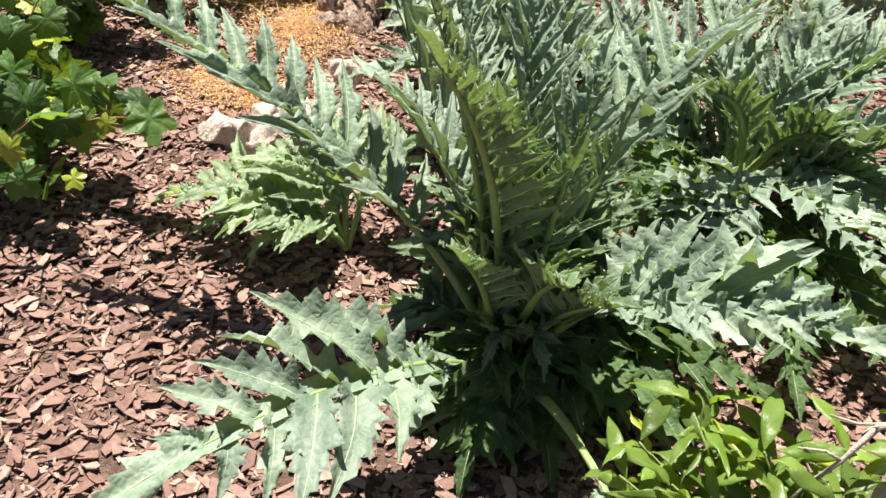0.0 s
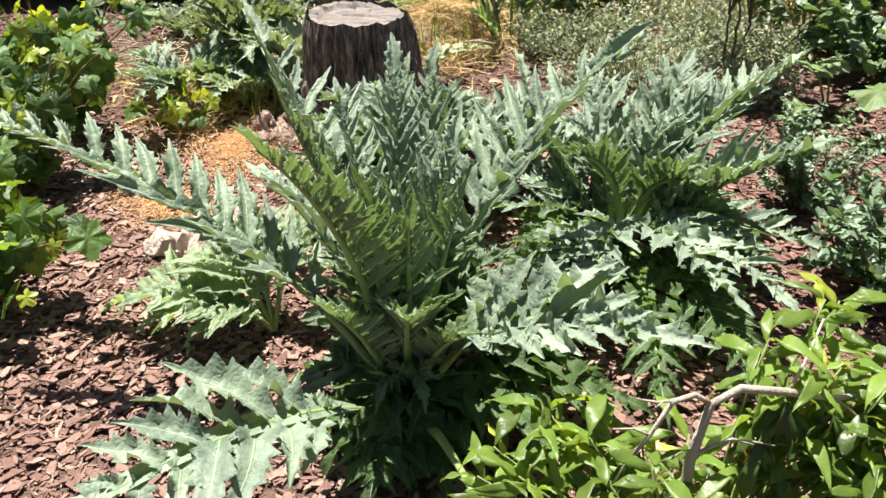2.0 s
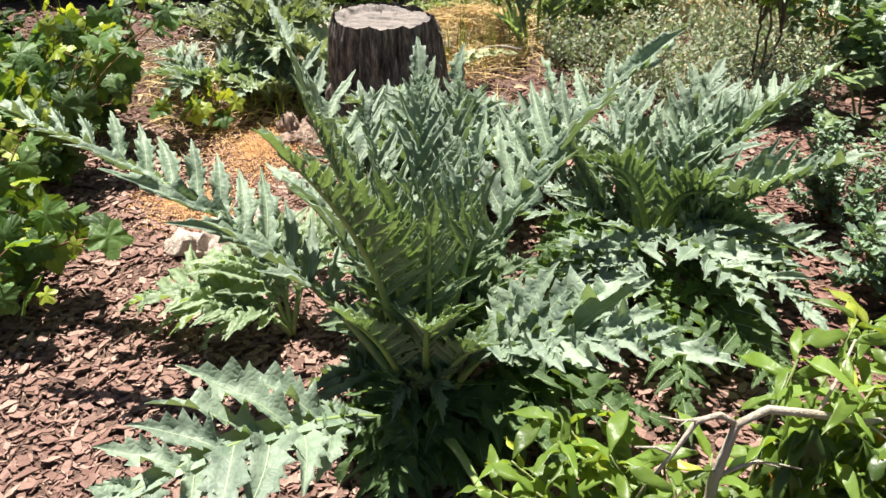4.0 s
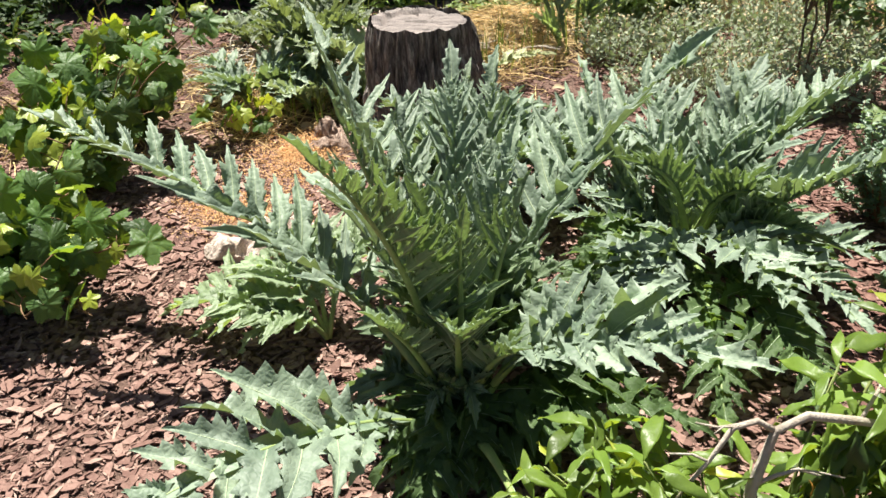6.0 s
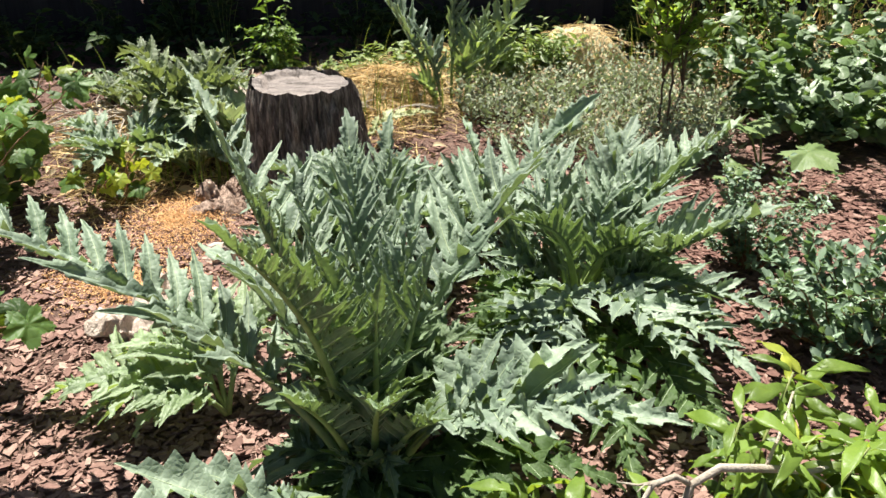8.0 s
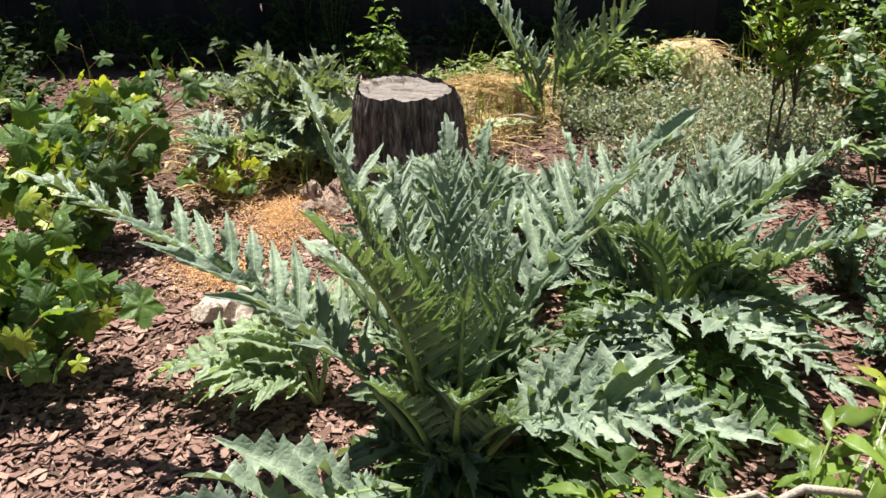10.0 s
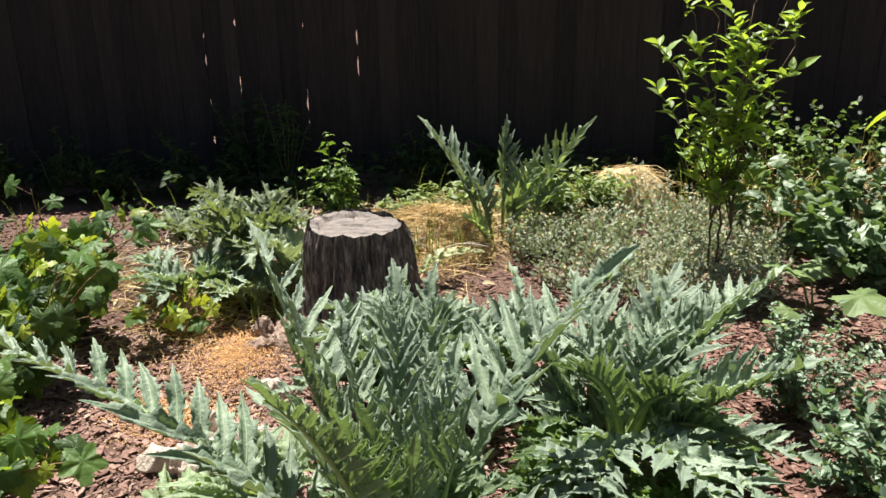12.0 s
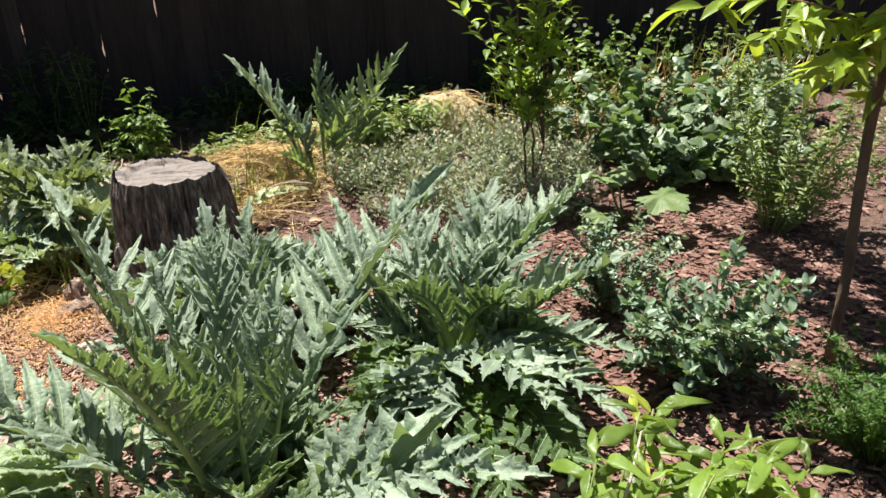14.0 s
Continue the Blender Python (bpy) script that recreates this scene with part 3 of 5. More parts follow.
    # shoulder leaf over the young cardoon
    leaf(((0.33, 1.40, 0.05), (0.27, 1.44, 0.34), (0.17, 1.52, 0.48), (0.05, 1.60, 0.53)), (0.3, 0.2, 1), 8, 0.14, 26, 40, 0.34, 0.10, 0.012, None, 0.30, 4, 0.58)
    # broad leaf over the bark
    leaf(((0.31, 1.37, 0.05), (0.24, 1.29, 0.20), (0.05, 1.08, 0.33), (-0.13, 0.88, 0.33)), (0.0, -0.25, 1), 7, 0.21, (-2, 12), 32, 0.30, 0.22, 0.012, None, 0.40, 7, 0.70, 0.2, 0.5, 1.0)
    # low shaded leaves under the heart, and a stalk towards the path
    leaf(((0.37, 1.36, 0.04), (0.40, 1.25, 0.16), (0.45, 1.10, 0.24), (0.54, 0.84, 0.20)), (0, 0.1, 1), 3, 0.07, 5, 40, 0.7, 0.5, 0.017)
    # the dimmed green puts shade into the colour of these low leaves
    for e, h in (((0.74, 1.60), 0.2), ((0.60, 1.70), 0.2), ((0.18, 1.66), 0.18), ((0.12, 1.50), 0.10), ((0.46, 1.74), 0.2)):
        b, d = Vector((0.34, 1.40, 0.04)), Vector((e[0] - 0.34, e[1] - 1.40, 0))
        leaf((b, b + d * 0.3 + Vector((0, 0, h * 0.9)), b + d * 0.65 + Vector((0, 0, h * 1.2)), b + d + Vector((0, 0, h * 0.5))), (0, 0, 1), 6, 0.15, 8, 34, 0.28, 0.4, 0.011, M_CARDOON_DIM, 0.40, 4, web=1.3)
    # leaves drooping round the crown, the shade under the heart put into their green
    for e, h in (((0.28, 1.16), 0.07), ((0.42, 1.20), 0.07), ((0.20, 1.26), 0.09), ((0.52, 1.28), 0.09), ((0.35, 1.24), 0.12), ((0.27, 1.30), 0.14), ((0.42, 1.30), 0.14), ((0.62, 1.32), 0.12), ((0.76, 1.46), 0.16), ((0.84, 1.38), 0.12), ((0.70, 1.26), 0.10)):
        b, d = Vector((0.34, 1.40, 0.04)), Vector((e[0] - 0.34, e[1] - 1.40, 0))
        leaf((b, b + d * 0.3 + Vector((0, 0, h * 0.9)), b + d * 0.65 + Vector((0, 0, h * 1.2)), b + d + Vector((0, 0, h * 0.4))), (0, 0, 1), 5, 0.13, 8, 34, 0.28, 0.4, 0.009, M_CARDOON_SHADE, 0.46, 4, web=1.4)
    random_rosette(c, r, 0.36, 1.46, 5, 0.24, 0.30, 0.14, 7, M_CARDOON_DIM, (20, 160), 0.30, 0.6)
    random_rosette(c, r, 0.34, 1.44, 8, 0.15, 0.34, 0.15, 6, M_CARDOON_DIM, (0, 180), 0.36, 1.2)
    random_rosette(c, r, 0.34, 1.40, 2, 0.10, 0.20, 0.09, 6, M_CARDOON_DIM, (200, 340), 0.34, 0.9)
    v, f = tube([(0.34, 1.40, -0.02), (0.34, 1.40, 0.05), (0.345, 1.40, 0.11)], [0.045, 0.04, 0.025], 12)
    part("crown", mesh_of("crown", v, f, M_RIB), c, "thick pale green base of the leaf stalks")


def build_back_cardoon():
    c = thing("cardoon", 0.97, 2.18, 0.0, "full grey-green cardoon spreading over bark mulch", "cardoon", "cardoons in the bed")
    r = random.Random(23)
    x, y = 0.97, 2.18
    b = (x, y, 0.04)
    # controls, facing, pairs, lobe, fold, web
    rows = [
        # the two that rise over the dark little bush
        (((1.06, 2.08, 0.16), (1.14, 1.96, 0.34), (1.335, 1.88, 0.465)), (-0.4, 0.1, 0.9), 11, 0.17, (50, 40), 0.8),
        (((1.10, 2.28, 0.22), (1.26, 2.36, 0.36), (1.51, 2.50, 0.47)), (-0.4, 0.3, 1), 10, 0.19, (44, 36), 0.8),
        # the one that crosses towards the stump
        (((0.84, 2.20, 0.12), (0.72, 2.26, 0.28), (0.67, 2.60, 0.44)), (0.6, 0.1, 0.8), 11, 0.18, (36, 30), 0.8),
        (((0.96, 2.30, 0.24), (0.93, 2.46, 0.36), (0.90, 2.64, 0.40)), (0.1, -0.3, 1), 9, 0.17, 34, 0.9),
        (((1.04, 2.26, 0.24), (1.12, 2.42, 0.38), (1.20, 2.58, 0.43)), (0, -0.3, 1), 9, 0.19, 38, 0.9),
        (((1.06, 2.22, 0.24), (1.20, 2.30, 0.36), (1.34, 2.38, 0.40)), (0, -0.2, 1), 9, 0.17, 36, 0.9),
        # arching ones whose backs face the path
        (((0.93, 2.12, 0.26), (0.88, 2.06, 0.36), (0.80, 2.06, 0.38)), (0.2, 0.7, 0.6), 10, 0.12, 34, 0.7),
        (((1.00, 2.12, 0.26), (1.04, 2.04, 0.34), (1.10, 1.96, 0.33)), (-0.1, 0.7, 0.7), 11, 0.13, 38, 0.7),
        (((1.04, 2.10, 0.22), (1.12, 1.98, 0.27), (1.22, 1.90, 0.25)), (0, 0.6, 0.8), 10, 0.12, 34, 0.7),
        # low broad ones towards the big cardoon
        (((0.98, 2.00, 0.20), (1.02, 1.85, 0.28), (1.10, 1.64, 0.22)), (0, 0.2, 1), 7, 0.17, 14, 1.2),
        (((1.08, 2.06, 0.18), (1.24, 1.98, 0.22), (1.42, 1.92, 0.17)), (0, 0.0, 1), 7, 0.14, 20, 1.1),
        (((0.86, 2.02, 0.16), (0.78, 1.88, 0.24), (0.70, 1.74, 0.18)), (0, 0.2, 1), 7, 0.16, 14, 1.2),
    ]
    for (p1, p2, p3), up, n, lobe, fold, web in rows:
        cardoon_leaf(c, r, (b, p1, p2, p3), up, n, lobe, fold, 38, 0.22, 0.14, 0.013, M_CARDOON_DIM if web == 0.7 else None, 0.30, 6, 0.72, 0.2, 0.5, web)
    for e in ((0.78, 1.64, 0.20), (1.26, 1.66, 0.17)):
        e = Vector(e)
        d = e - Vector(b)
        cardoon_leaf(c, r, (b, Vector(b) + d * 0.25 + Vector((0, 0, 0.14)), Vector(b) + d * 0.65 + Vector((0, 0, 0.12)), e), (0, -0.1, 1), 7, 0.15, 24, 42, 0.24, 0.16, 0.012, None, 0.30, 5, 0.64, 0.3, 0.6, 0.7)
    # low leaves whose darker green stands in for the shade between the cardoons
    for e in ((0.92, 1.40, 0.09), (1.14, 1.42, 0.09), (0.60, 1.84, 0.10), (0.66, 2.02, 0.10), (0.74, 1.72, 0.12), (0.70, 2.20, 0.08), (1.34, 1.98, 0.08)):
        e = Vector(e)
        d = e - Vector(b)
        cardoon_leaf(c, r, (b, Vector(b) + d * 0.3 + Vector((0, 0, 0.10)), Vector(b) + d * 0.7 + Vector((0, 0, 0.10)), e), (0, -0.1, 1), 8, 0.14, 12, 36, 0.34, 0.3, 0.011, M_CARDOON_SHADE, 0.38, web=1.2)
    random_rosette(c, r, x, y, 7, 0.34, 0.20, 0.14, 6, None, (20, 200), 0.34, 1.0)
    random_rosette(c, r, x + 0.02, y - 0.04, 2, 0.36, 0.11, 0.14, 6, M_CARDOON_DIM, (190, 350), 0.32, 0.9)
    random_rosette(c, r, x, y, 4, 0.18, 0.32, 0.14, 7, None, (30, 150))


def build_small_cardoons():
    r = random.Random(31)
    c = thing("cardoon", -0.04, 1.74, 0.0, "young light green cardoon on bark beside bleached wood", "cardoon", "cardoons in the bed")
    for e, h, lobe in (((-0.46, 1.80, 0.08), 0.18, 0.11), ((-0.24, 1.84, 0.19), 0.17, 0.10), ((-0.12, 1.94, 0.22), 0.20, 0.09), ((-0.32, 1.70, 0.10), 0.15, 0.10), ((0.10, 1.92, 0.22), 0.22, 0.09), ((-0.20, 1.66, 0.10), 0.12, 0.08)):
        b, e = Vector((-0.04, 1.74, 0.02)), Vector(e)
        d = e - b
        cardoon_leaf(c, r, (b, b + d * 0.2 + Vector((0, 0, 0.6 * h)), b + d * 0.6 + Vector((0, 0, 0.75 * h)), e), (0, -0.1, 1), 7, lobe * 1.5, 16, 34, 0.22, 0.3, 0.008, M_CARDOON_LOW, 0.36, 6, 0.74, 0.25, 0.5, 0.9)
    for (x, y), n, reach, h, lobe, label in (
        ((-0.50, 3.72), 11, 0.28, 0.36, 0.15, "small dusty green artichoke plant among straw"),
        ((-0.76, 3.50), 7, 0.26, 0.15, 0.13, "low grey-green artichoke plant among bark"),
        ((-0.20, 3.48), 7, 0.22, 0.26, 0.14, "small pale artichoke plant by a stump"),
        ((0.30, 2.46), 15, 0.32, 0.27, 0.14, "grey-green artichoke plant between a cardoon and a stump"),
        ((0.62, 2.62), 9, 0.22, 0.20, 0.13, "low grey-green artichoke plant over bark mulch"),
        ((-0.46, 3.42), 5, 0.22, 0.14, 0.13, "low pale artichoke plant among bark"),
        ((-0.86, 4.16), 6, 0.22, 0.16, 0.10, "dusty olive-green artichoke plant among dry sticks"),
    ):
        c = thing("artichoke", x, y, 0.0, label, "artichoke", "small artichoke plants")
        random_rosette(c, r, x, y, n, reach, h, lobe * 1.15, 6, M_DUSTY if "dusty" in label else M_PALE_GREY if "pale" in label else M_CARDOON, (0, 360), 0.42, 1.1)
        if x == 0.30:
            cardoon_leaf(c, r, ((0.27, 2.48, 0.03), (0.27, 2.54, 0.16), (0.28, 2.64, 0.30), (0.285, 2.74, 0.40)), (-0.2, -0.6, 0.6), 8, 0.10, 34, 44, 0.2, 0.1, 0.008, M_PALE_GREY, 0.4, 4, 0.7, web=1.5)
    # narrow upright plant in front of the fence
    c = thing("artichoke", 0.74, 4.17, 0.0, "upright green artichoke plant with narrow leaves near the fence", "artichoke", "small artichoke plants")
    for p0, e, up, lobe, young in (
        ((0.68, 4.14), (0.36, 4.42, 0.60), (0.7, -0.5, 0.4), 0.19, False), ((0.74, 4.20), (0.755, 4.34, 0.60), (0.5, -0.7, 0.3), 0.16, False), ((0.82, 4.22), (1.14, 4.22, 0.60), (-0.5, -0.5, 0.6), 0.20, True),
        ((0.70, 4.14), (0.58, 4.26, 0.38), (0.6, -0.6, 0.4), 0.17, False), ((0.80, 4.20), (0.90, 4.26, 0.42), (-0.4, -0.7, 0.4), 0.18, True), ((0.82, 4.20), (1.02, 4.18, 0.34), (-0.4, -0.5, 0.6), 0.16, True),
        ((0.68, 4.12), (0.56, 4.02, 0.22), (0.4, -0.4, 0.7), 0.14, True), ((0.78, 4.18), (0.80, 4.14, 0.30), (0.1, -0.8, 0.4), 0.14, True)):
        b, e = Vector((*p0, 0.02)), Vector(e)
        d = e - b
        cardoon_leaf(c, r, (b, b + Vector((d.x * 0.25, d.y * 0.2, d.z * 0.4)), b + Vector((d.x * 0.6, d.y * 0.6, d.z * 0.78)), e), up, 7, lobe, 34, 44, 0.30, 0.08, 0.010, M_CARDOON_LOW if young else M_CARDOON, 0.26, 4, 0.6, web=0.7)
    c = thing("artichoke_leaf", 0.42, 3.70, 0.0, "single pale yellow-green leaf lying beside the stump", "leaf")
    cardoon_leaf(c, r, ((0.27, 3.62, 0.03), (0.33, 3.66, 0.14), (0.42, 3.72, 0.17), (0.60, 3.74, 0.15)), (0, -0.4, 1), 5, 0.07, 15, 55, 0.1, 0.25, 0.008, M_PALE, 0.6)


# ---- stump, wood, sawdust and straw ----


def build_stump():
    cx, cy, h = 0.055, 3.255, 0.455
    s = thing("tree_stump", cx, cy, 0.0, "grey sawn tree stump with dark furrowed bark", "tree stump")
    n, rows = 230, 44
    verts, faces = [], []

    def radius(a, z):
        flare = 0.06 * (1 - z / h) ** 2 + (0.024 + 0.03 * max(0, math.cos(a))) * (1 - z / h)
        lump = 0.010 * noise.noise((math.cos(a) * 1.5, math.sin(a) * 1.5, z * 2 + 3)) + 0.012 * math.sin(3 * a + 1) * (1 - z / h)
        furrow = abs(noise.noise((math.cos(a) * 9.5 + 0.5 * noise.noise((a * 3, z * 7, 1)), math.sin(a) * 9.5, z * 4.2)))
        crack = abs(noise.noise((math.cos(a) * 20, math.sin(a) * 20, z * 9 + 7)))
        calm = 1 - 0.65 * max(0, min(1, (z / h - 0.88) / 0.12))
        return 0.198 + flare + lump + calm * (0.062 * (min(furrow, 0.45) - 0.2) + 0.022 * (crack - 0.2))

    for j in range(rows + 1):
        z = h * j / rows
        for k in range(n):
            a = 2 * math.pi * k / n
            r = radius(a, z)
            top = (0.014 * noise.noise((math.cos(a) * 4, math.sin(a) * 4, 5)) + 0.006 * math.cos(a + 2.0) + 0.010 * max(0, min(1, 1.6 * math.cos(a - 2.45) - 0.25))) * (z / h) ** 6
            verts.append((cx + r * math.cos(a), cy + r * math.sin(a), z - 0.02 * (j == 0) + top))
    for j in range(rows):
        for k in range(n):
            a, b = j * n + k, j * n + (k + 1) % n
            faces.append((a, b, b + n, a + n))
    part("bark", mesh_of("bark", verts, faces, M_BARK), s, "dark furrowed bark")
    # sawn top, a little lower at its heart, with a raised splintered edge at the back
    verts, faces = [(cx, cy, h - 0.012)], []
    rings = 22
    for j in range(1, rings + 1):
        f = j / rings
        for k in range(n):
            a = 2 * math.pi * k / n
            r = (0.6 * radius(a, h) + 0.4 * (0.195 + 0.012 * noise.noise((math.cos(a) * 2, math.sin(a) * 2, 9))) - 0.008) * f
            z = h - 0.010 + 0.007 * noise.noise((r * math.cos(a) * 16, r * math.sin(a) * 16, 1)) + 0.004 * noise.noise((r * math.cos(a) * 60, r * math.sin(a) * 60, 1))
            lip = max(0, min(1, 1.6 * math.cos(a - 2.45) - 0.25))
            if f > 0.8:
                z += lip * (0.014 + 0.012 * noise.noise((a * 6, f * 6, 2)))
            elif f > 0.70:
                z -= lip * 0.016
            for way, wide in ((0.95, 0.05), (1.75, 0.035), (-0.35, 0.03), (3.6, 0.03)):
                off = abs((a - way + 0.12 * noise.noise((f * 5, way, 1)) + math.pi) % (2 * math.pi) - math.pi)
                if f > 0.35 and off < wide:
                    z -= 0.014 * (1 - off / wide)
            z += 0.006 * (r / 0.2) * math.cos(a + 2.0)
            verts.append((cx + r * math.cos(a), cy + r * math.sin(a), z))
    for k in range(n):
        j2 = (k + 1) % n
        faces.append((0, 1 + k, 1 + j2))
        for j in range(rings - 1):
            a, b = 1 + j * n + k, 1 + j * n + j2
            faces.append((a, a + n, b + n, b))
    part("sawn_top", mesh_of("sawn_top", verts, faces, M_CUT), s, "weathered grey sawn face with growth rings")


def lump(x, y, sx, sy, h, turn, seed, rough=0.25, rows=16, n=44, power=2.0):
    """A low rounded mass that sits in the ground."""
    verts, faces = [], []
    c, s = math.cos(turn), math.sin(turn)
    for j in range(rows + 1):
        f = j / rows
        for k in range(n):
            a = 2 * math.pi * k / n
            w = 1 + rough * noise.noise((math.cos(a) * 1.6 + seed, math.sin(a) * 1.6, f * 1.5))
            r = (1 - f**2.2) ** 0.5 if power > 1.5 else (1 - f)
            px, py = sx * r * w * math.cos(a), sy * r * w * math.sin(a)
            z = h * f * (1 + 0.3 * rough * noise.noise((px * 14, py * 14, seed))) + 0.006 * noise.noise((px * 40, py * 40, seed)) + 0.35 * rough * h * f * noise.noise((px * 9 + seed, py * 9, 2)) - 0.02 * (1 - f)
            verts.append((x + c * px - s * py, y + s * px + c * py, z))
    for j in range(rows):
        for k in range(n):
            a, b = j * n + k, j * n + (k + 1) % n
            faces.append((a, b, b + n, a + n))
    return verts, faces


def knobbly(piece, amount, scale):
    """Roughens a lump with knots and furrows."""
    verts, faces = piece
    out = []
    for x, y, z in verts:
        n = noise.noise((x * scale, y * scale, z * scale)) - 0.9 * abs(noise.noise((x * 2.3 * scale, y * 2.3 * scale, z * 0.8 * scale)))
        out.append((x + 0.4 * amount * noise.noise((y * scale, z * scale, 3)), y + 0.4 * amount * noise.noise((z * scale, x * scale, 7)), z + amount * n * min(1, max(0, z + 0.01) * 25)))
    return out, faces


def build_wood_and_straw():
    v, f = joined([lump(-0.335, 2.15, 0.14, 0.10, 0.135, 0.5, 3.0, 1.0, 30, 72), lump(-0.21, 2.22, 0.12, 0.075, 0.125, 0.3, 7.0, 1.0, 30, 64), lump(-0.30, 2.26, 0.035, 0.04, 0.17, 0.2, 4.0, 0.9)])
    ob = new("root_stub", mesh_of("root_stub", *knobbly((v, f), 0.045, 18), M_OLDWOOD))
    tagged(ob, "bleached knobbly root stub half sunk in bark and sawdust", "root stub")
    v, f = joined([lump(-0.26, 3.04, 0.13, 0.10, 0.075, 0.2, 8.0, 1.3), lump(-0.17, 3.10, 0.07, 0.06, 0.11, 0.6, 2.0, 1.3), lump(-0.33, 3.10, 0.06, 0.05, 0.09, 1.2, 6.0, 1.3)])
    ob = new("rotten_stump", mesh_of("rotten_stump", *knobbly((v, f), 0.07, 26), M_ROT))
    tagged(ob, "low crumbling brown stump among sawdust", "tree stump")
    v, f = lump(-0.20, 2.62, 0.055, 0.05, 0.07, 0.2, 5.0, 0.9)
    ob = new("root_stub", mesh_of("root_stub", v, f, M_OLDWOOD))
    tagged(ob, "small pale wood knob beside sawdust", "root stub")
    rng = random.Random(5)
    for x, y, sx, sy, h, label in ((-0.42, 2.94, 0.15, 0.16, 0.045, "loose heap of orange sawdust round a rotten stump"), (-0.44, 2.40, 0.11, 0.09, 0.02, "spill of orange sawdust beside a root stub")):
        v, f = lump(x, y, sx, sy, h, 0.3, x * 9, 1.1, 18, 64, 1.0)
        ob = new("sawdust_heap", mesh_of("sawdust_heap", v, f, M_SAWDUST))
        tagged(ob, label, "sawdust", kind="stuff")
    kinds = [flake(rng, rng.uniform(0.003, 0.014), rng.uniform(0.0015, 0.004), 0.0012) for _ in range(20)]
    poses = []
    for _ in range(13000):
        cx, cy, sx, sy, top = rng.choice(((-0.42, 2.92, 0.26, 0.26, 0.05), (-0.38, 2.90, 0.14, 0.30, 0.04), (-0.46, 2.43, 0.22, 0.14, 0.02), (-0.62, 2.52, 0.16, 0.10, 0.006)))
        x, y = rng.gauss(cx, sx * 0.6), rng.gauss(cy, sy * 0.6)
        d = min(1, math.hypot((x - cx) / (1.5 * sx), (y - cy) / (1.5 * sy)))
        poses.append((rng.randrange(20), pose(x, y, ground_z(x, y) + top * (1 - d) + rng.uniform(0, 0.012), rng.gauss(0, 25), rng.gauss(0, 25), rng.uniform(0, 360))))
    ob = new("wood_shavings", scattered("wood_shavings", kinds, poses, M_CRUMB, False))
    tagged(ob, "scattered orange wood shavings on bark", "shavings", kind="stuff")
    # straw
    for x, y, sx, sy, h, label in ((1.57, 4.88, 0.27, 0.19, 0.29, "rounded golden straw mound before the fence"), (0.40, 4.45, 0.34, 0.22, 0.12, "ragged heap of golden straw behind the stump"), (0.85, 4.76, 0.45, 0.14, 0.17, "low ridge of pale straw before the fence")):
        v, f = lump(x, y, sx, sy, h, 0.0, x * 5, 0.35, 14, 48)
        ob = new("straw_heap", mesh_of("straw_heap", v, f, M_STRAW_BED))
        tagged(ob, label, "straw", kind="stuff")
    kinds = []
    for _ in range(16):
        length, bend = rng.uniform(0.06, 0.30), rng.uniform(-0.08, 0.08)
        pts = [(length * (u - 0.5), bend * (0.25 - (u - 0.5) ** 2) * 4, 0.02 * math.sin(3 * u)) for u in (0, 0.33, 0.66, 1)]
        v, f = tube(pts, [0.0016] * 4, 3)
        kinds.append((np.array([tuple(q) for q in v]), f))
    poses = []
    for cx, cy, sx, sy, h, count in ((1.57, 4.88, 0.24, 0.16, 0.26, 110), (0.85, 4.74, 0.50, 0.18, 0.17, 500), (0.30, 4.72, 0.50, 0.16, 0.03, 250), (0.42, 4.36, 0.36, 0.24, 0.15, 800), (0.50, 4.10, 0.22, 0.20, 0.05, 260), (0.15, 4.2, 0.5, 0.25, 0.02, 500), (-0.75, 3.85, 0.5, 0.35, 0.02, 900), (-0.7, 3.3, 0.35, 0.35, 0.01, 250), (-1.9, 3.1, 0.5, 0.4, 0.01, 500), (2.6, 4.6, 0.6, 0.4, 0.02, 500), (0.1, 3.8, 0.4, 0.2, 0.02, 300)):
        for _ in range(count):
            x, y = rng.gauss(cx, sx * 0.6), rng.gauss(cy, sy * 0.6)
            d = math.hypot((x - cx) / (1.25 * sx), (y - cy) / (1.25 * sy))
            z = h * max(0, 1 - d * d) ** 0.5 + rng.uniform(0, 0.02)
            tilt = 5 if h > 0.2 else 16 if h > 0.1 else 14
            poses.append((rng.randrange(16), pose(x, y, ground_z(x, y) + z, rng.gauss(0, 12), rng.gauss(0, tilt), rng.uniform(0, 360))))
    ob = new("loose_straw", scattered("loose_straw", kinds, poses, M_STRAW, False))
    tagged(ob, "loose golden straw strewn over bark and heaps", "straw", kind="stuff")
    # a litter of dry sticks and stalks behind the small artichokes
    kinds = []
    for _ in range(12):
        length, bend = rng.uniform(0.12, 0.42), rng.uniform(-0.06, 0.06)
        v, f = tube([(length * (u - 0.5), bend * (0.25 - (u - 0.5) ** 2) * 4, 0.03 * math.sin(4 * u)) for u in (0, 0.25, 0.5, 0.75, 1)], [0.0045, 0.004, 0.0035, 0.003, 0.002], 5)
        kinds.append((np.array([tuple(q) for q in v]), f))
    poses = []
    for cx, cy, sx, sy, count in ((-0.55, 4.20, 0.40, 0.35, 260), (-0.2, 3.95, 0.25, 0.3, 80), (0.35, 4.3, 0.3, 0.3, 40), (-1.0, 3.9, 0.3, 0.2, 40)):
        for _ in range(count):
            x, y = rng.gauss(cx, sx * 0.6), rng.gauss(cy, sy * 0.6)
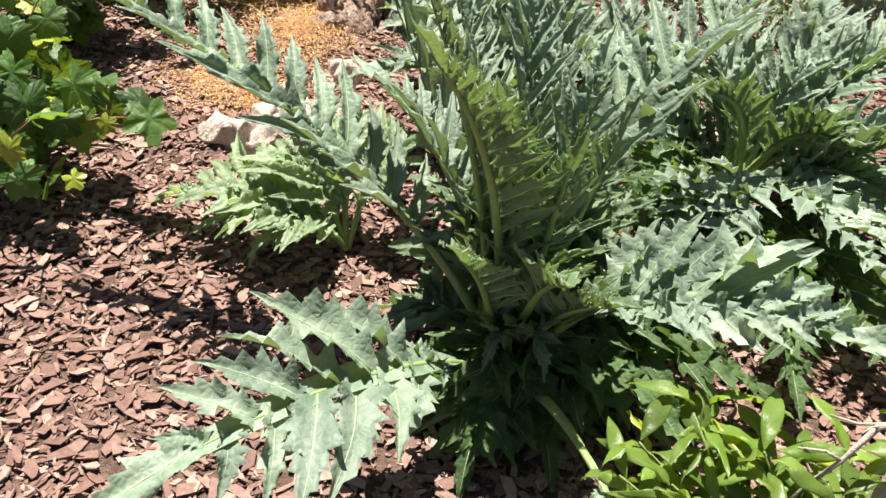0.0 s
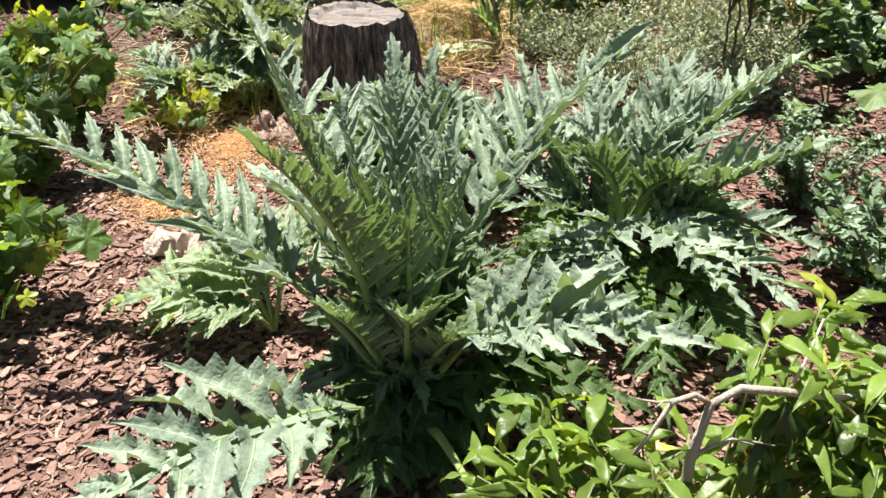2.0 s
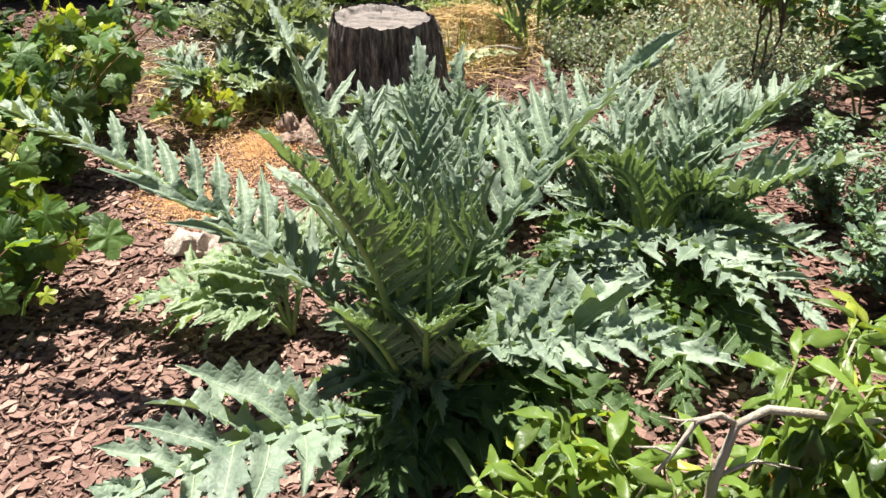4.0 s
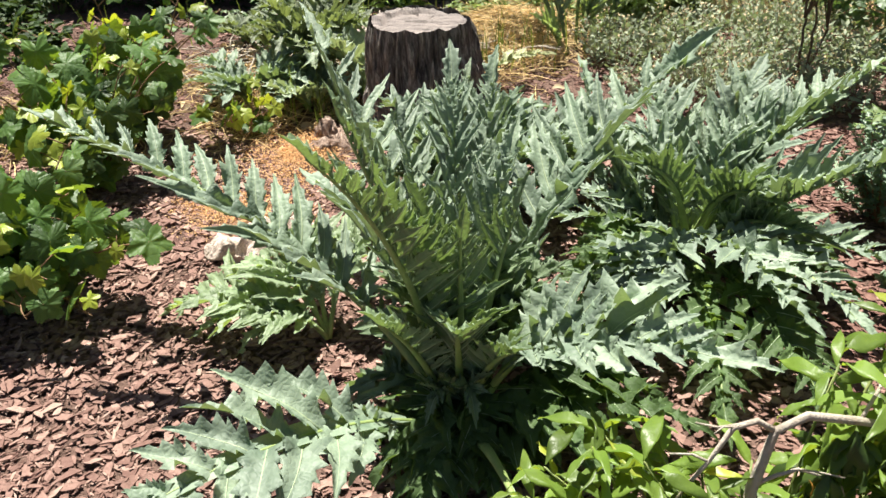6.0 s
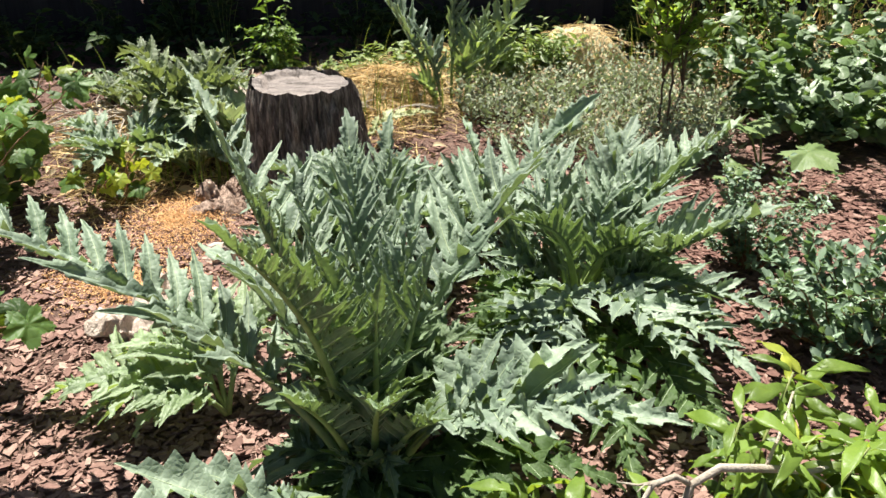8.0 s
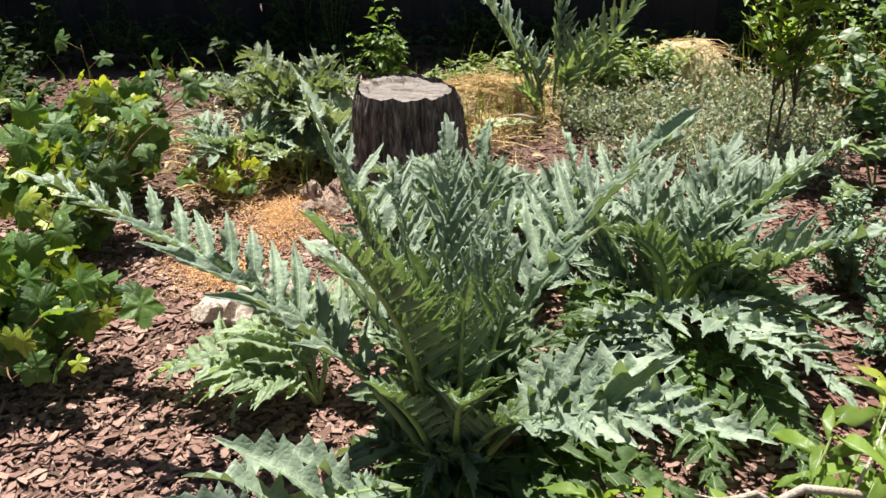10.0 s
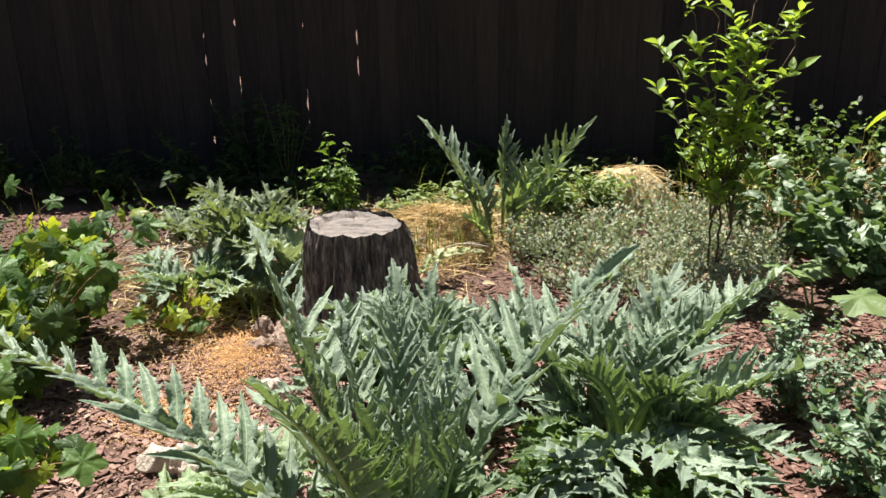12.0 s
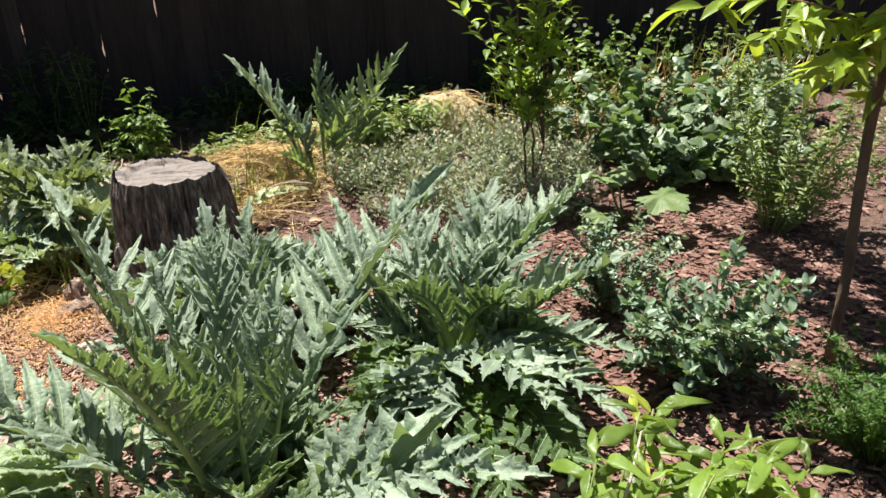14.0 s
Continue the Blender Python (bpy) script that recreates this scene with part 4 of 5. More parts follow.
            poses.append((rng.randrange(12), pose(x, y, ground_z(x, y) + 0.03 + rng.random() * 0.07, rng.gauss(0, 10), rng.gauss(0, 16), rng.uniform(0, 360))))
    ob = new("dry_sticks", scattered("dry_sticks", kinds, poses, M_GREY_WOOD))
    tagged(ob, "litter of dry sticks and dead stalks on the mulch", "sticks", kind="stuff")
    # dry curled leaves on the bark
    t = [simple_leaf(0.07, 0.035, 0.6, 0.5), simple_leaf(0.05, 0.03, 0.9, 0.7), simple_leaf(0.09, 0.03, 0.5, 0.4)]
    poses = []
    for cx, cy, sx, sy, count in ((-0.55, 4.10, 0.5, 0.4, 420), (-0.55, 3.65, 0.5, 0.3, 160), (-1.5, 3.4, 0.8, 0.5, 120), (0.7, 2.45, 0.25, 0.2, 40), (0.5, 3.4, 0.4, 0.3, 50), (-0.2, 4.9, 1.0, 0.3, 140)):
        for _ in range(count):
            x, y = rng.gauss(cx, sx * 0.6), rng.gauss(cy, sy * 0.6)
            poses.append((rng.randrange(3), pose(x, y, ground_z(x, y) + 0.02, rng.gauss(0, 25), rng.gauss(0, 25), rng.uniform(0, 360))))
    ob = new("dry_leaves", scattered("dry_leaves", t, poses, M_DRY))
    tagged(ob, "curled dry tan leaves fallen on the mulch", "dry leaves", kind="stuff")


# ---- vines and leafy plants ----


def grow(rng, base, tip, sag=0.0, steps=10, wobble=0.02):
    base, tip = Vector(base), Vector(tip)
    out = []
    for i in range(steps + 1):
        u = i / steps
        p = base.lerp(tip, u) + Vector((0, 0, sag * 4 * u * (1 - u)))
        p += Vector((noise.noise((u * 3 + base.x * 9, base.y * 7, 1)), noise.noise((u * 3, base.x * 8, base.y * 9)), 0)) * wobble * 2 * u
        out.append(p)
    return out


VINE_LEAVES = {}


def vine_mesh(kind, k):
    if (kind, k) not in VINE_LEAVES:
        rng = random.Random(70 + k)
        v, f = round_leaf(1.0, 5, rng.uniform(0.24, 0.36), 18, rng.uniform(-0.05, 0.4), rng, 0.3)
        VINE_LEAVES[kind, k] = mesh_of("leaf", v, f, M_VINE_YOUNG if kind else M_VINE)
    return VINE_LEAVES[kind, k]


def build_vine(x, y, shoots, seed, label, green=0.72):
    """A young grape vine: shoots with toothed lobed leaves on stalks, yellow-green at the ends."""
    rng = random.Random(seed)
    v = thing("grape_vine", x, y, 0.0, label, "grape vine", "young grape vines")
    for base, tip, sag, count, size in shoots:
        line = grow(rng, base, tip, sag)
        wood = [tube(line, [0.0045 * (1 - 0.6 * i / 10) for i in range(11)], 6)]
        for k in range(count):
            u = (k + 0.7) / count
            i = min(9, int(u * 10))
            at = line[i].lerp(line[i + 1], u * 10 - i)
            ang = rng.uniform(0, 2 * math.pi)
            out = Vector((math.cos(ang), math.sin(ang), 0))
            stalk = 0.05 + 0.05 * rng.random()
            joint = at + out * stalk * 0.8 + Vector((0, 0, stalk * 0.5))
            joint.z = max(joint.z, 0.04)
            young = u > green and rng.random() < (0.42 if green > 0.5 else 0.8)
            s = size * (0.65 if young else 1.0) * rng.uniform(0.7, 1.15)
            hang = rng.random() < 0.6
            up = out * rng.uniform(0.3, 1.1) + Vector((rng.gauss(0, 0.35), rng.gauss(-0.5, 0.35), 0.2 if hang else 0.6))
            m = facing(joint, out * (0.5 if hang else 1) + Vector((0, 0, rng.uniform(-1.6, -0.6) if hang else rng.uniform(-1.0, 0.1))), up, 0, s)
            leaf = placed("leaf", vine_mesh(1 if young else 0, rng.randrange(5)), v, m, "yellow-green young leaf" if young else "")
            wood.append(tube([at, at.lerp(joint, 0.6) + Vector((0, 0, 0.004)), joint], [0.0022, 0.0018, 0.0015], 5))
        part("shoot", mesh_of("shoot", *joined(wood), M_BROWN_SHOOT), v)


def vine_shoots(seed, x, y, rx, ry, count, low, high, leaves, size):
    rng = random.Random(seed)
    out = []
    for _ in range(count):
        a, r = rng.uniform(0, 6.283), math.sqrt(rng.random())
        out.append(((x + rng.gauss(0, 0.03), y + rng.gauss(0, 0.03), 0), (x + rx * r * math.cos(a), y + ry * r * math.sin(a), rng.uniform(low, high)), 0.07, leaves, size))
    return out


def build_vines():
    build_vine(-0.95, 1.95, [
        ((-0.95, 1.90, 0), (-0.80, 1.62, 0.16), 0.06, 8, 0.062), ((-0.95, 1.90, 0), (-0.66, 1.68, 0.13), 0.05, 8, 0.062), ((-0.95, 1.90, 0), (-0.92, 1.58, 0.22), 0.06, 8, 0.062), ((-0.95, 1.90, 0), (-1.06, 1.64, 0.26), 0.06, 8, 0.062), ((-0.95, 1.9, 0), (-0.72, 1.64, 0.27), 0.06, 8, 0.06),
        ((-0.95, 1.95, 0), (-0.50, 1.80, 0.27), 0.06, 9, 0.060), ((-0.95, 1.95, 0), (-0.56, 1.86, 0.20), 0.06, 8, 0.062)] + vine_shoots(5, -1.02, 1.93, 0.32, 0.30, 32, 0.10, 0.42, 6, 0.078), 41,
        "young grape vine with lobed glossy leaves over bark mulch")
    build_vine(-1.12, 2.62, [((-1.10, 2.62, 0), (-0.82, 2.72, 0.44), 0.05, 7, 0.060), ((-1.10, 2.62, 0), (-1.02, 2.78, 0.55), 0.05, 8, 0.06)] + vine_shoots(6, -1.12, 2.66, 0.34, 0.32, 28, 0.22, 0.56, 6, 0.076), 43,
        "grape vine with upright leafy shoots on bark mulch")
    build_vine(-1.2, 3.2, [((-1.15, 3.22, 0), (-1.15, 3.05, 0.68), 0.0, 9, 0.05), ((-1.3, 3.2, 0), (-1.7, 3.05, 0.62), 0.0, 8, 0.055), ((-1.15, 3.22, 0), (-0.86, 3.15, 0.58), 0.0, 8, 0.055)] + vine_shoots(7, -1.18, 3.12, 0.48, 0.30, 28, 0.22, 0.60, 6, 0.074), 47,
        "grape vine with reddish shoot tips and toothed leaves")
    build_vine(-1.62, 2.45, vine_shoots(8, -1.66, 2.5, 0.30, 0.30, 22, 0.15, 0.52, 6, 0.074), 48, "slim grape vine at the edge of bare mulch")
    build_vine(-1.45, 1.95, vine_shoots(9, -1.45, 1.95, 0.30, 0.34, 20, 0.08, 0.40, 6, 0.078), 52, "dense low grape vine over bark mulch")
    build_vine(-0.68, 3.10, [((-0.68, 3.10, 0), (-0.56, 3.02, 0.15), 0.04, 5, 0.07), ((-0.68, 3.10, 0), (-0.80, 3.00, 0.16), 0.04, 5, 0.07), ((-0.68, 3.10, 0), (-0.68, 2.94, 0.16), 0.04, 5, 0.065), ((-0.68, 3.10, 0), (-0.60, 3.20, 0.22), 0.04, 4, 0.06)], 49,
        "low yellow-green vine seedling beside sawdust", 0.2)


LONG_LEAVES = {}


def long_mesh(mat_name, k, material):
    if (mat_name, k) not in LONG_LEAVES:
        v, f = simple_leaf(1.0, (0.25, 0.28, 0.23, 0.29)[k], (0.8, 1.0, 0.7, 0.6)[k], (0.35, 0.7, 0.5, 0.2)[k], 0.52, 10, 0.95, 0.20, 0.55)
        LONG_LEAVES[mat_name, k] = mesh_of("leaf", v.tolist(), f, material)
    return LONG_LEAVES[mat_name, k]


def build_glossy_shrub():
    """Whorls of lance-shaped leaves on green shoots, and a grey forked branch."""
    rng = random.Random(61)
    s = thing("shrub", 0.86, 0.98, 0.0, "bright glossy green shrub with whorled leaves and grey branches", "shrub")
    root = Vector((0.86, 0.95, 0.0))
    whorls = [
        ((0.60, 1.05, 0.33), 0), ((0.68, 1.00, 0.35), 0), ((0.56, 0.97, 0.29), 0), ((0.70, 0.93, 0.32), 0), ((0.64, 0.90, 0.26), 0), ((0.78, 0.95, 0.33), 0),
        ((1.10, 1.16, 0.52), 1), ((0.99, 1.10, 0.48), 1), ((1.07, 1.05, 0.46), 0), ((1.05, 1.00, 0.36), 0), ((1.17, 1.24, 0.46), 1), ((1.28, 1.15, 0.41), 0),
        ((1.37, 1.15, 0.35), 0), ((1.20, 1.05, 0.44), 0), ((1.16, 1.00, 0.36), 0), ((0.94, 0.98, 0.30), 0), ((1.26, 1.02, 0.32), 0), ((1.12, 0.92, 0.30), 0), ((1.36, 1.04, 0.28), 0),
        ((0.52, 1.04, 0.29), 0), ((0.62, 1.10, 0.32), 0), ((0.54, 0.92, 0.25), 0), ((0.49, 0.99, 0.27), 0), ((0.72, 1.06, 0.31), 0), ((1.14, 1.12, 0.40), 0), ((1.02, 1.06, 0.40), 0), ((1.22, 1.14, 0.36), 0),
        ((0.84, 0.86, 0.26), 0), ((1.00, 0.86, 0.26), 0), ((1.24, 0.88, 0.24), 0),
        ((0.80, 1.10, 0.24), 0), ((0.90, 1.14, 0.22), 0), ((1.02, 1.16, 0.26), 0), ((1.14, 1.22, 0.28), 0), ((1.28, 1.24, 0.30), 0), ((0.92, 1.06, 0.20), 0), ((1.10, 1.08, 0.24), 0), ((1.40, 1.22, 0.34), 0), ((1.44, 1.10, 0.36), 0), ((1.34, 1.10, 0.40), 0), ((1.30, 0.94, 0.34), 0), ((1.18, 0.94, 0.38), 0), ((1.06, 0.92, 0.20), 0), ((0.88, 0.92, 0.18), 0), ((1.46, 0.98, 0.30), 0),
    ]
    for at, bare in whorls:
        at = Vector(at)
        low = root.lerp(Vector((at.x, at.y, 0)), 0.45) + Vector((0, 0, at.z * 0.35))
        line = [root.lerp(low, 0.5), low, low.lerp(at, 0.5) + Vector((rng.gauss(0, 0.01), rng.gauss(0, 0.01), 0.01)), at]
        v, f = tube(line, [0.004, 0.0035, 0.003, 0.002], 6)
        part("shoot", mesh_of("shoot", v, f, M_SHOOT), s)
        spin = rng.uniform(0, 6.28)
        for k in range(13 if not bare else 8):
            a = spin + 2.399 * k
            out = Vector((math.cos(a), math.sin(a), 0))
            rise = 0.75 - 0.12 * k
            below = at - (at - line[2]).normalized() * (0.010 * k)
            yellow = rng.random() < (0.02 if not bare else 0.08)
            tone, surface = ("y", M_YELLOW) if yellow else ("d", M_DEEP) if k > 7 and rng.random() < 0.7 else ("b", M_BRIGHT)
            m = facing(below + out * 0.004, out + Vector((0, 0, rise)), Vector((0, 0, 1)), rng.gauss(0, 0.5), rng.uniform(0.066, 0.118))
            placed("leaf", long_mesh(tone, rng.randrange(4), surface), s, m, "yellowing leaf" if yellow else "")
    for pts, r in (
        (((0.86, 0.95, 0.0), (0.845, 0.96, 0.18), (0.845, 0.97, 0.33), (0.874, 1.0, 0.425), (0.917, 1.0, 0.458), (1.005, 1.02, 0.432), (1.094, 1.04, 0.40), (1.2, 1.07, 0.385)), 0.0105),
        (((0.874, 1.0, 0.425), (0.845, 1.0, 0.445), (0.81, 1.0, 0.43), (0.775, 0.98, 0.375), (0.741, 0.97, 0.325), (0.72, 0.96, 0.28)), 0.006),
        (((0.85, 0.97, 0.34), (0.88, 0.975, 0.355), (0.913, 0.98, 0.365), (0.955, 0.98, 0.35)), 0.004),
        (((0.83, 1.0, 0.44), (0.79, 1.01, 0.42), (0.76, 1.03, 0.41)), 0.003),
        (((1.005, 1.02, 0.432), (1.04, 1.06, 0.46), (1.09, 1.13, 0.50)), 0.004),
        (((1.094, 1.04, 0.40), (1.12, 1.03, 0.385), (1.15, 1.02, 0.36)), 0.0025),
        (((0.955, 0.98, 0.35), (0.985, 0.98, 0.33), (1.0, 0.975, 0.29)), 0.002),
        (((0.913, 0.98, 0.365), (0.94, 0.965, 0.375), (0.975, 0.96, 0.37)), 0.002),
        (((0.775, 0.98, 0.375), (0.75, 0.985, 0.385), (0.715, 0.99, 0.38)), 0.003),
        (((0.81, 1.0, 0.43), (0.79, 0.985, 0.445), (0.775, 0.975, 0.44)), 0.002),
    ):
        n = len(pts)
        v, f = tube(pts, [r * (1 - 0.55 * i / (n - 1)) * (1 + 0.12 * ((i * 7) % 3 - 1)) for i in range(n)], 9)
        part("branch", mesh_of("branch", v, f, M_GREY_WOOD), s, "grey woody branch")
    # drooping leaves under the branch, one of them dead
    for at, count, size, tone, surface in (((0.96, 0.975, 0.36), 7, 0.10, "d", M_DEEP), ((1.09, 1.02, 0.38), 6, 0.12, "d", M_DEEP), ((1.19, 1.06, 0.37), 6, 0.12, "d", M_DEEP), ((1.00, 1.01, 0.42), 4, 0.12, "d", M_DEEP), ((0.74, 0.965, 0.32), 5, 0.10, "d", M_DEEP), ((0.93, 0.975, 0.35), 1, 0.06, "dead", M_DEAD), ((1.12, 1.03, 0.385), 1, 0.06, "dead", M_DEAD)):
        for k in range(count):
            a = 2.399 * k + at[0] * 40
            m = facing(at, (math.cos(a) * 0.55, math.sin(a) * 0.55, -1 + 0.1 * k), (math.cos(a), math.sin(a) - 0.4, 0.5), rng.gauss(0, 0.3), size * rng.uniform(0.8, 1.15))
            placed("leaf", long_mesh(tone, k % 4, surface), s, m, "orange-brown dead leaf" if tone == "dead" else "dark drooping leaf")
    # broad toothed leaves of a low plant under the shrub
    p = thing("leafy_weed", 1.22, 1.00, 0.0, "low light green plant with broad toothed leaves", "weed")
    for x, y, z, size, ax, ay in ((1.07, 1.03, 0.15, 0.075, -0.6, -0.3), (1.13, 0.98, 0.17, 0.08, -0.3, -0.9), (1.20, 1.00, 0.19, 0.085, 0.1, -0.8), (1.27, 1.06, 0.18, 0.08, 0.7, -0.3), (1.22, 0.93, 0.15, 0.075, 0.2, -1), (1.10, 0.92, 0.12, 0.07, -0.5, -0.8), (1.30, 0.97, 0.15, 0.075, 0.7, -0.6), (1.02, 0.96, 0.11, 0.065, -0.9, -0.4), (1.16, 1.08, 0.17, 0.07, -0.2, 0.6)):
        v, f = round_leaf(size, 5, 0.30, 9, 0.2, rng, 0.3)
        placed("leaf", mesh_of("leaf", v, f, M_SQUASH), p, facing((x, y, z), (ax, ay, -0.1), (ax * 0.2, ay * 0.2 - 0.2, 1)))
        v, f = tube([(1.22, 1.00, -0.01), ((1.22 + x) / 2, (1.0 + y) / 2, z * 0.75), (x, y, z)], [0.004, 0.0035, 0.003], 6)
        part("leaf_stalk", mesh_of("leaf_stalk", v, f, M_SHOOT), p)


def bush(name, x, y, label, category, stems, leaf_kinds, material, stem_mat, seed, per=30, radius=0.006, rise=0.3, group="", size=(0.8, 1.2), start=0.2):
    """Stems from the ground, each with leaves along it."""
    rng = random.Random(seed)
    b = thing(name, x, y, 0.0, label, category, group)
    poses = []
    for base, tip, sag in stems:
        line = grow(rng, base, tip, sag, 10, 0.04)
        part("stem", mesh_of("stem", *tube(line, [radius * (1 - 0.75 * i / 10) for i in range(11)], 5), stem_mat), b)
        for k in range(per):
            u = start + (1 - start) * (k + rng.random()) / per
            i = min(9, int(u * 10))
            at = line[i].lerp(line[i + 1], min(1, u * 10 - i))
            a = rng.uniform(0, 6.283)
            out = Vector((math.cos(a), math.sin(a), rng.gauss(rise, 0.35)))
            m = facing(at, out, (rng.gauss(0, 0.4), rng.gauss(0, 0.4), 1), rng.gauss(0, 0.4), rng.uniform(*size))
            poses.append((rng.randrange(len(leaf_kinds)), m))
    part("foliage", scattered("foliage", leaf_kinds, poses, material), b)
    return b


def spray(rng, x, y, count, reach, low, high, lean=(0, 0)):
    out = []
    for _ in range(count):
        a, r = rng.uniform(0, 6.283), reach * math.sqrt(rng.random())
        out.append(((x + 0.12 * r * math.cos(a), y + 0.12 * r * math.sin(a), 0), (x + r * math.cos(a) + lean[0], y + r * math.sin(a) + lean[1], rng.uniform(low, high)), rng.uniform(0, 0.06)))
    return out


def build_shrubs():
    rng = random.Random(83)
    small = [simple_leaf(0.038, 0.020, 0.3, 0.1, 0.5, 4), simple_leaf(0.032, 0.017, 0.4, 0.2, 0.5, 4)]
    bush("blueberry_bush", 1.66, 1.86, "blue-green blueberry bush with small oval leaves on mulch", "bush", spray(rng, 1.69, 1.90, 70, 0.28, 0.08, 0.38) + [((1.7, 1.9, 0), (1.86, 2.05, 0.44), 0.02), ((1.7, 1.9, 0), (1.80, 1.98, 0.42), 0.02)], small, M_BLUE, M_BROWN_SHOOT, 2, 38, 0.004, rise=0.9, size=(0.8, 1.3))
    bush("small_bush", 1.60, 2.42, "dark small-leaved bush in the shade of a cardoon", "bush", spray(rng, 1.62, 2.40, 60, 0.24, 0.08, 0.36), [simple_leaf(0.026, 0.014, 0.3, 0.1, 0.5, 3), simple_leaf(0.020, 0.012, 0.3, 0.1, 0.5, 3)], M_BLUE, M_BROWN_SHOOT, 3, 46, 0.003)
    # feathery plant
    fr = []
    for k in range(-5, 6):
        fr.append(tiny_leaf(0.018, 0.0035))
    bush("feathery_herb", 1.94, 1.46, "dark green feathery herb at the bed edge", "herb", spray(rng, 1.94, 1.46, 110, 0.27, 0.08, 0.36), fr, M_FERN, M_FERN, 5, 110, 0.002, rise=0.5, start=0.25, size=(0.8, 1.6))
    # grey-green herb patch
    h = thing("herb_patch", 1.3, 3.95, 0.0, "dense patch of small-leaved grey-green herbs in seed", "herbs", kind="stuff")
    wood, poses, seeds = [], [], []
    kinds = [tiny_leaf(0.028, 0.014), tiny_leaf(0.020, 0.012), tiny_leaf(0.034, 0.015)]
    for _ in range(1250):
        x, y = rng.uniform(0.75, 2.25), rng.uniform(3.2, 4.8)
        if (x - 1.50) ** 2 / 0.50 + (y - 4.0) ** 2 / 0.60 > 1 or noise.noise((x * 5, y * 5, 9)) < -0.28 or (x - 1.72) ** 2 + (y - 3.65) ** 2 < 0.012:
            continue
        top = rng.uniform(0.06, 0.20) + (0.12 if rng.random() < 0.08 else 0) + 0.20 * max(0, noise.noise((x * 2.2, y * 2.2, 4)))
        line = grow(rng, (x, y, 0), (x + rng.gauss(0, 0.05), y + rng.gauss(0, 0.05), top), 0, 4, 0.02)
        wood.append(tube(line, [0.0016, 0.0014, 0.0012, 0.001, 0.0006], 3))
        for k in range(19):
            u = 0.15 + 0.85 * (k + rng.random()) / 19
            at = line[0].lerp(line[-1], u)
            a = rng.uniform(0, 6.283)
            r = 0.03 * rng.random()
            at = at + Vector((r * math.cos(a), r * math.sin(a), 0))
            poses.append((rng.randrange(3), facing(at, (math.cos(a), math.sin(a), rng.gauss(0.7, 0.6)), (rng.gauss(0, 0.8), rng.gauss(-0.3, 0.8), 0.7), 0, rng.uniform(0.7, 1.3))))
        for k in range(rng.choice((0, 1, 2, 4))):
            at = line[-1] + Vector((rng.gauss(0, 0.012), rng.gauss(0, 0.012), rng.uniform(-0.03, 0.02)))
            seeds.append((1, facing(at, (rng.gauss(0, 1), rng.gauss(0, 1), 1), (0, 0, 1), 0, rng.uniform(0.6, 1.1))))
    part("seed_heads", scattered("seed_heads", kinds, seeds, M_DRY), h, "dry brownish seed heads")
    part("stalk_mass", mesh_of("stalk_mass", *joined(wood), M_BROWN_SHOOT), h)
    part("foliage", scattered("foliage", kinds, poses, M_HERB), h)
    # bean bush with heart-shaped leaves
    r2 = random.Random(17)
    hearts = []
    for k in range(4):
        v, f = round_leaf(0.040, 0, 0, 0, r2.uniform(-0.1, 0.3), r2, 0.5)
        hearts.append((np.array(v) * np.array((0.8, 1.25, 1)), f))
    for x, y, reach, top, label in ((2.36, 3.50, 0.24, 0.30, "low dark green bean bush at the mulch edge"), (2.75, 3.50, 0.34, 0.32, "low bean bush with matt green leaves"), (2.45, 3.75, 0.42, 0.40, "dense dark green bean bush on mulch"), (3.0, 3.95, 0.45, 0.46, "dark green bean bush with broad matt leaves"), (2.25, 4.2, 0.36, 0.44, "leafy bean bush before the fence"), (2.75, 4.4, 0.5, 0.52, "tall leafy bean bush near the fence"), (3.45, 4.3, 0.5, 0.5, "broad bean bush at the end of the bed")):
        bush("bean_bush", x, y, label, "bean bush", spray(rng, x, y, 30, reach * 1.1, 0.08, top * 1.15), hearts, M_BEAN, M_SHOOT, int(x * 100), 9, 0.003, rise=-0.4, group="bean bushes", size=(0.7, 1.25), start=0.35)
    # flowering bramble behind the beans
    b = bush("bramble", 2.65, 4.85, "bramble with small white flowers in front of the fence", "bramble", [((2.2, 4.8, 0), (2.35, 4.6, 0.66), 0.05), ((2.5, 4.8, 0), (2.72, 4.6, 0.70), 0.05), ((2.6, 4.9, 0), (2.55, 4.65, 0.7), 0.05), ((2.9, 4.9, 0), (3.05, 4.7, 0.7), 0.05), ((3.1, 4.9, 0), (3.35, 4.7, 0.66), 0.05), ((2.4, 4.8, 0), (2.15, 4.6, 0.6), 0.05)] + spray(rng, 2.5, 4.7, 16, 0.36, 0.3, 0.62) + spray(rng, 3.25, 4.7, 16, 0.4, 0.3, 0.66), [simple_leaf(0.06, 0.036, 0.35, 0.3), simple_leaf(0.045, 0.028, 0.4, 0.4)], M_WEED, M_BROWN_SHOOT, 19, 26, 0.003, size=(0.6, 1.1))
    petals = [simple_leaf(0.014, 0.011, 0.2, 0.1, 0.6, 3)]
    poses = []
    for c in ((2.35, 4.58, 0.66), (2.72, 4.55, 0.70), (2.70, 4.52, 0.62), (2.55, 4.62, 0.68), (3.05, 4.68, 0.68), (3.3, 4.68, 0.72), (2.2, 4.58, 0.56), (2.42, 4.56, 0.60), (3.0, 4.66, 0.62)):
        for j in range(2):
            cc = Vector(c) + Vector((rng.gauss(0, 0.03), rng.gauss(0, 0.02), rng.gauss(0, 0.025)))
            for k in range(5):
                a = 2 * math.pi * k / 5
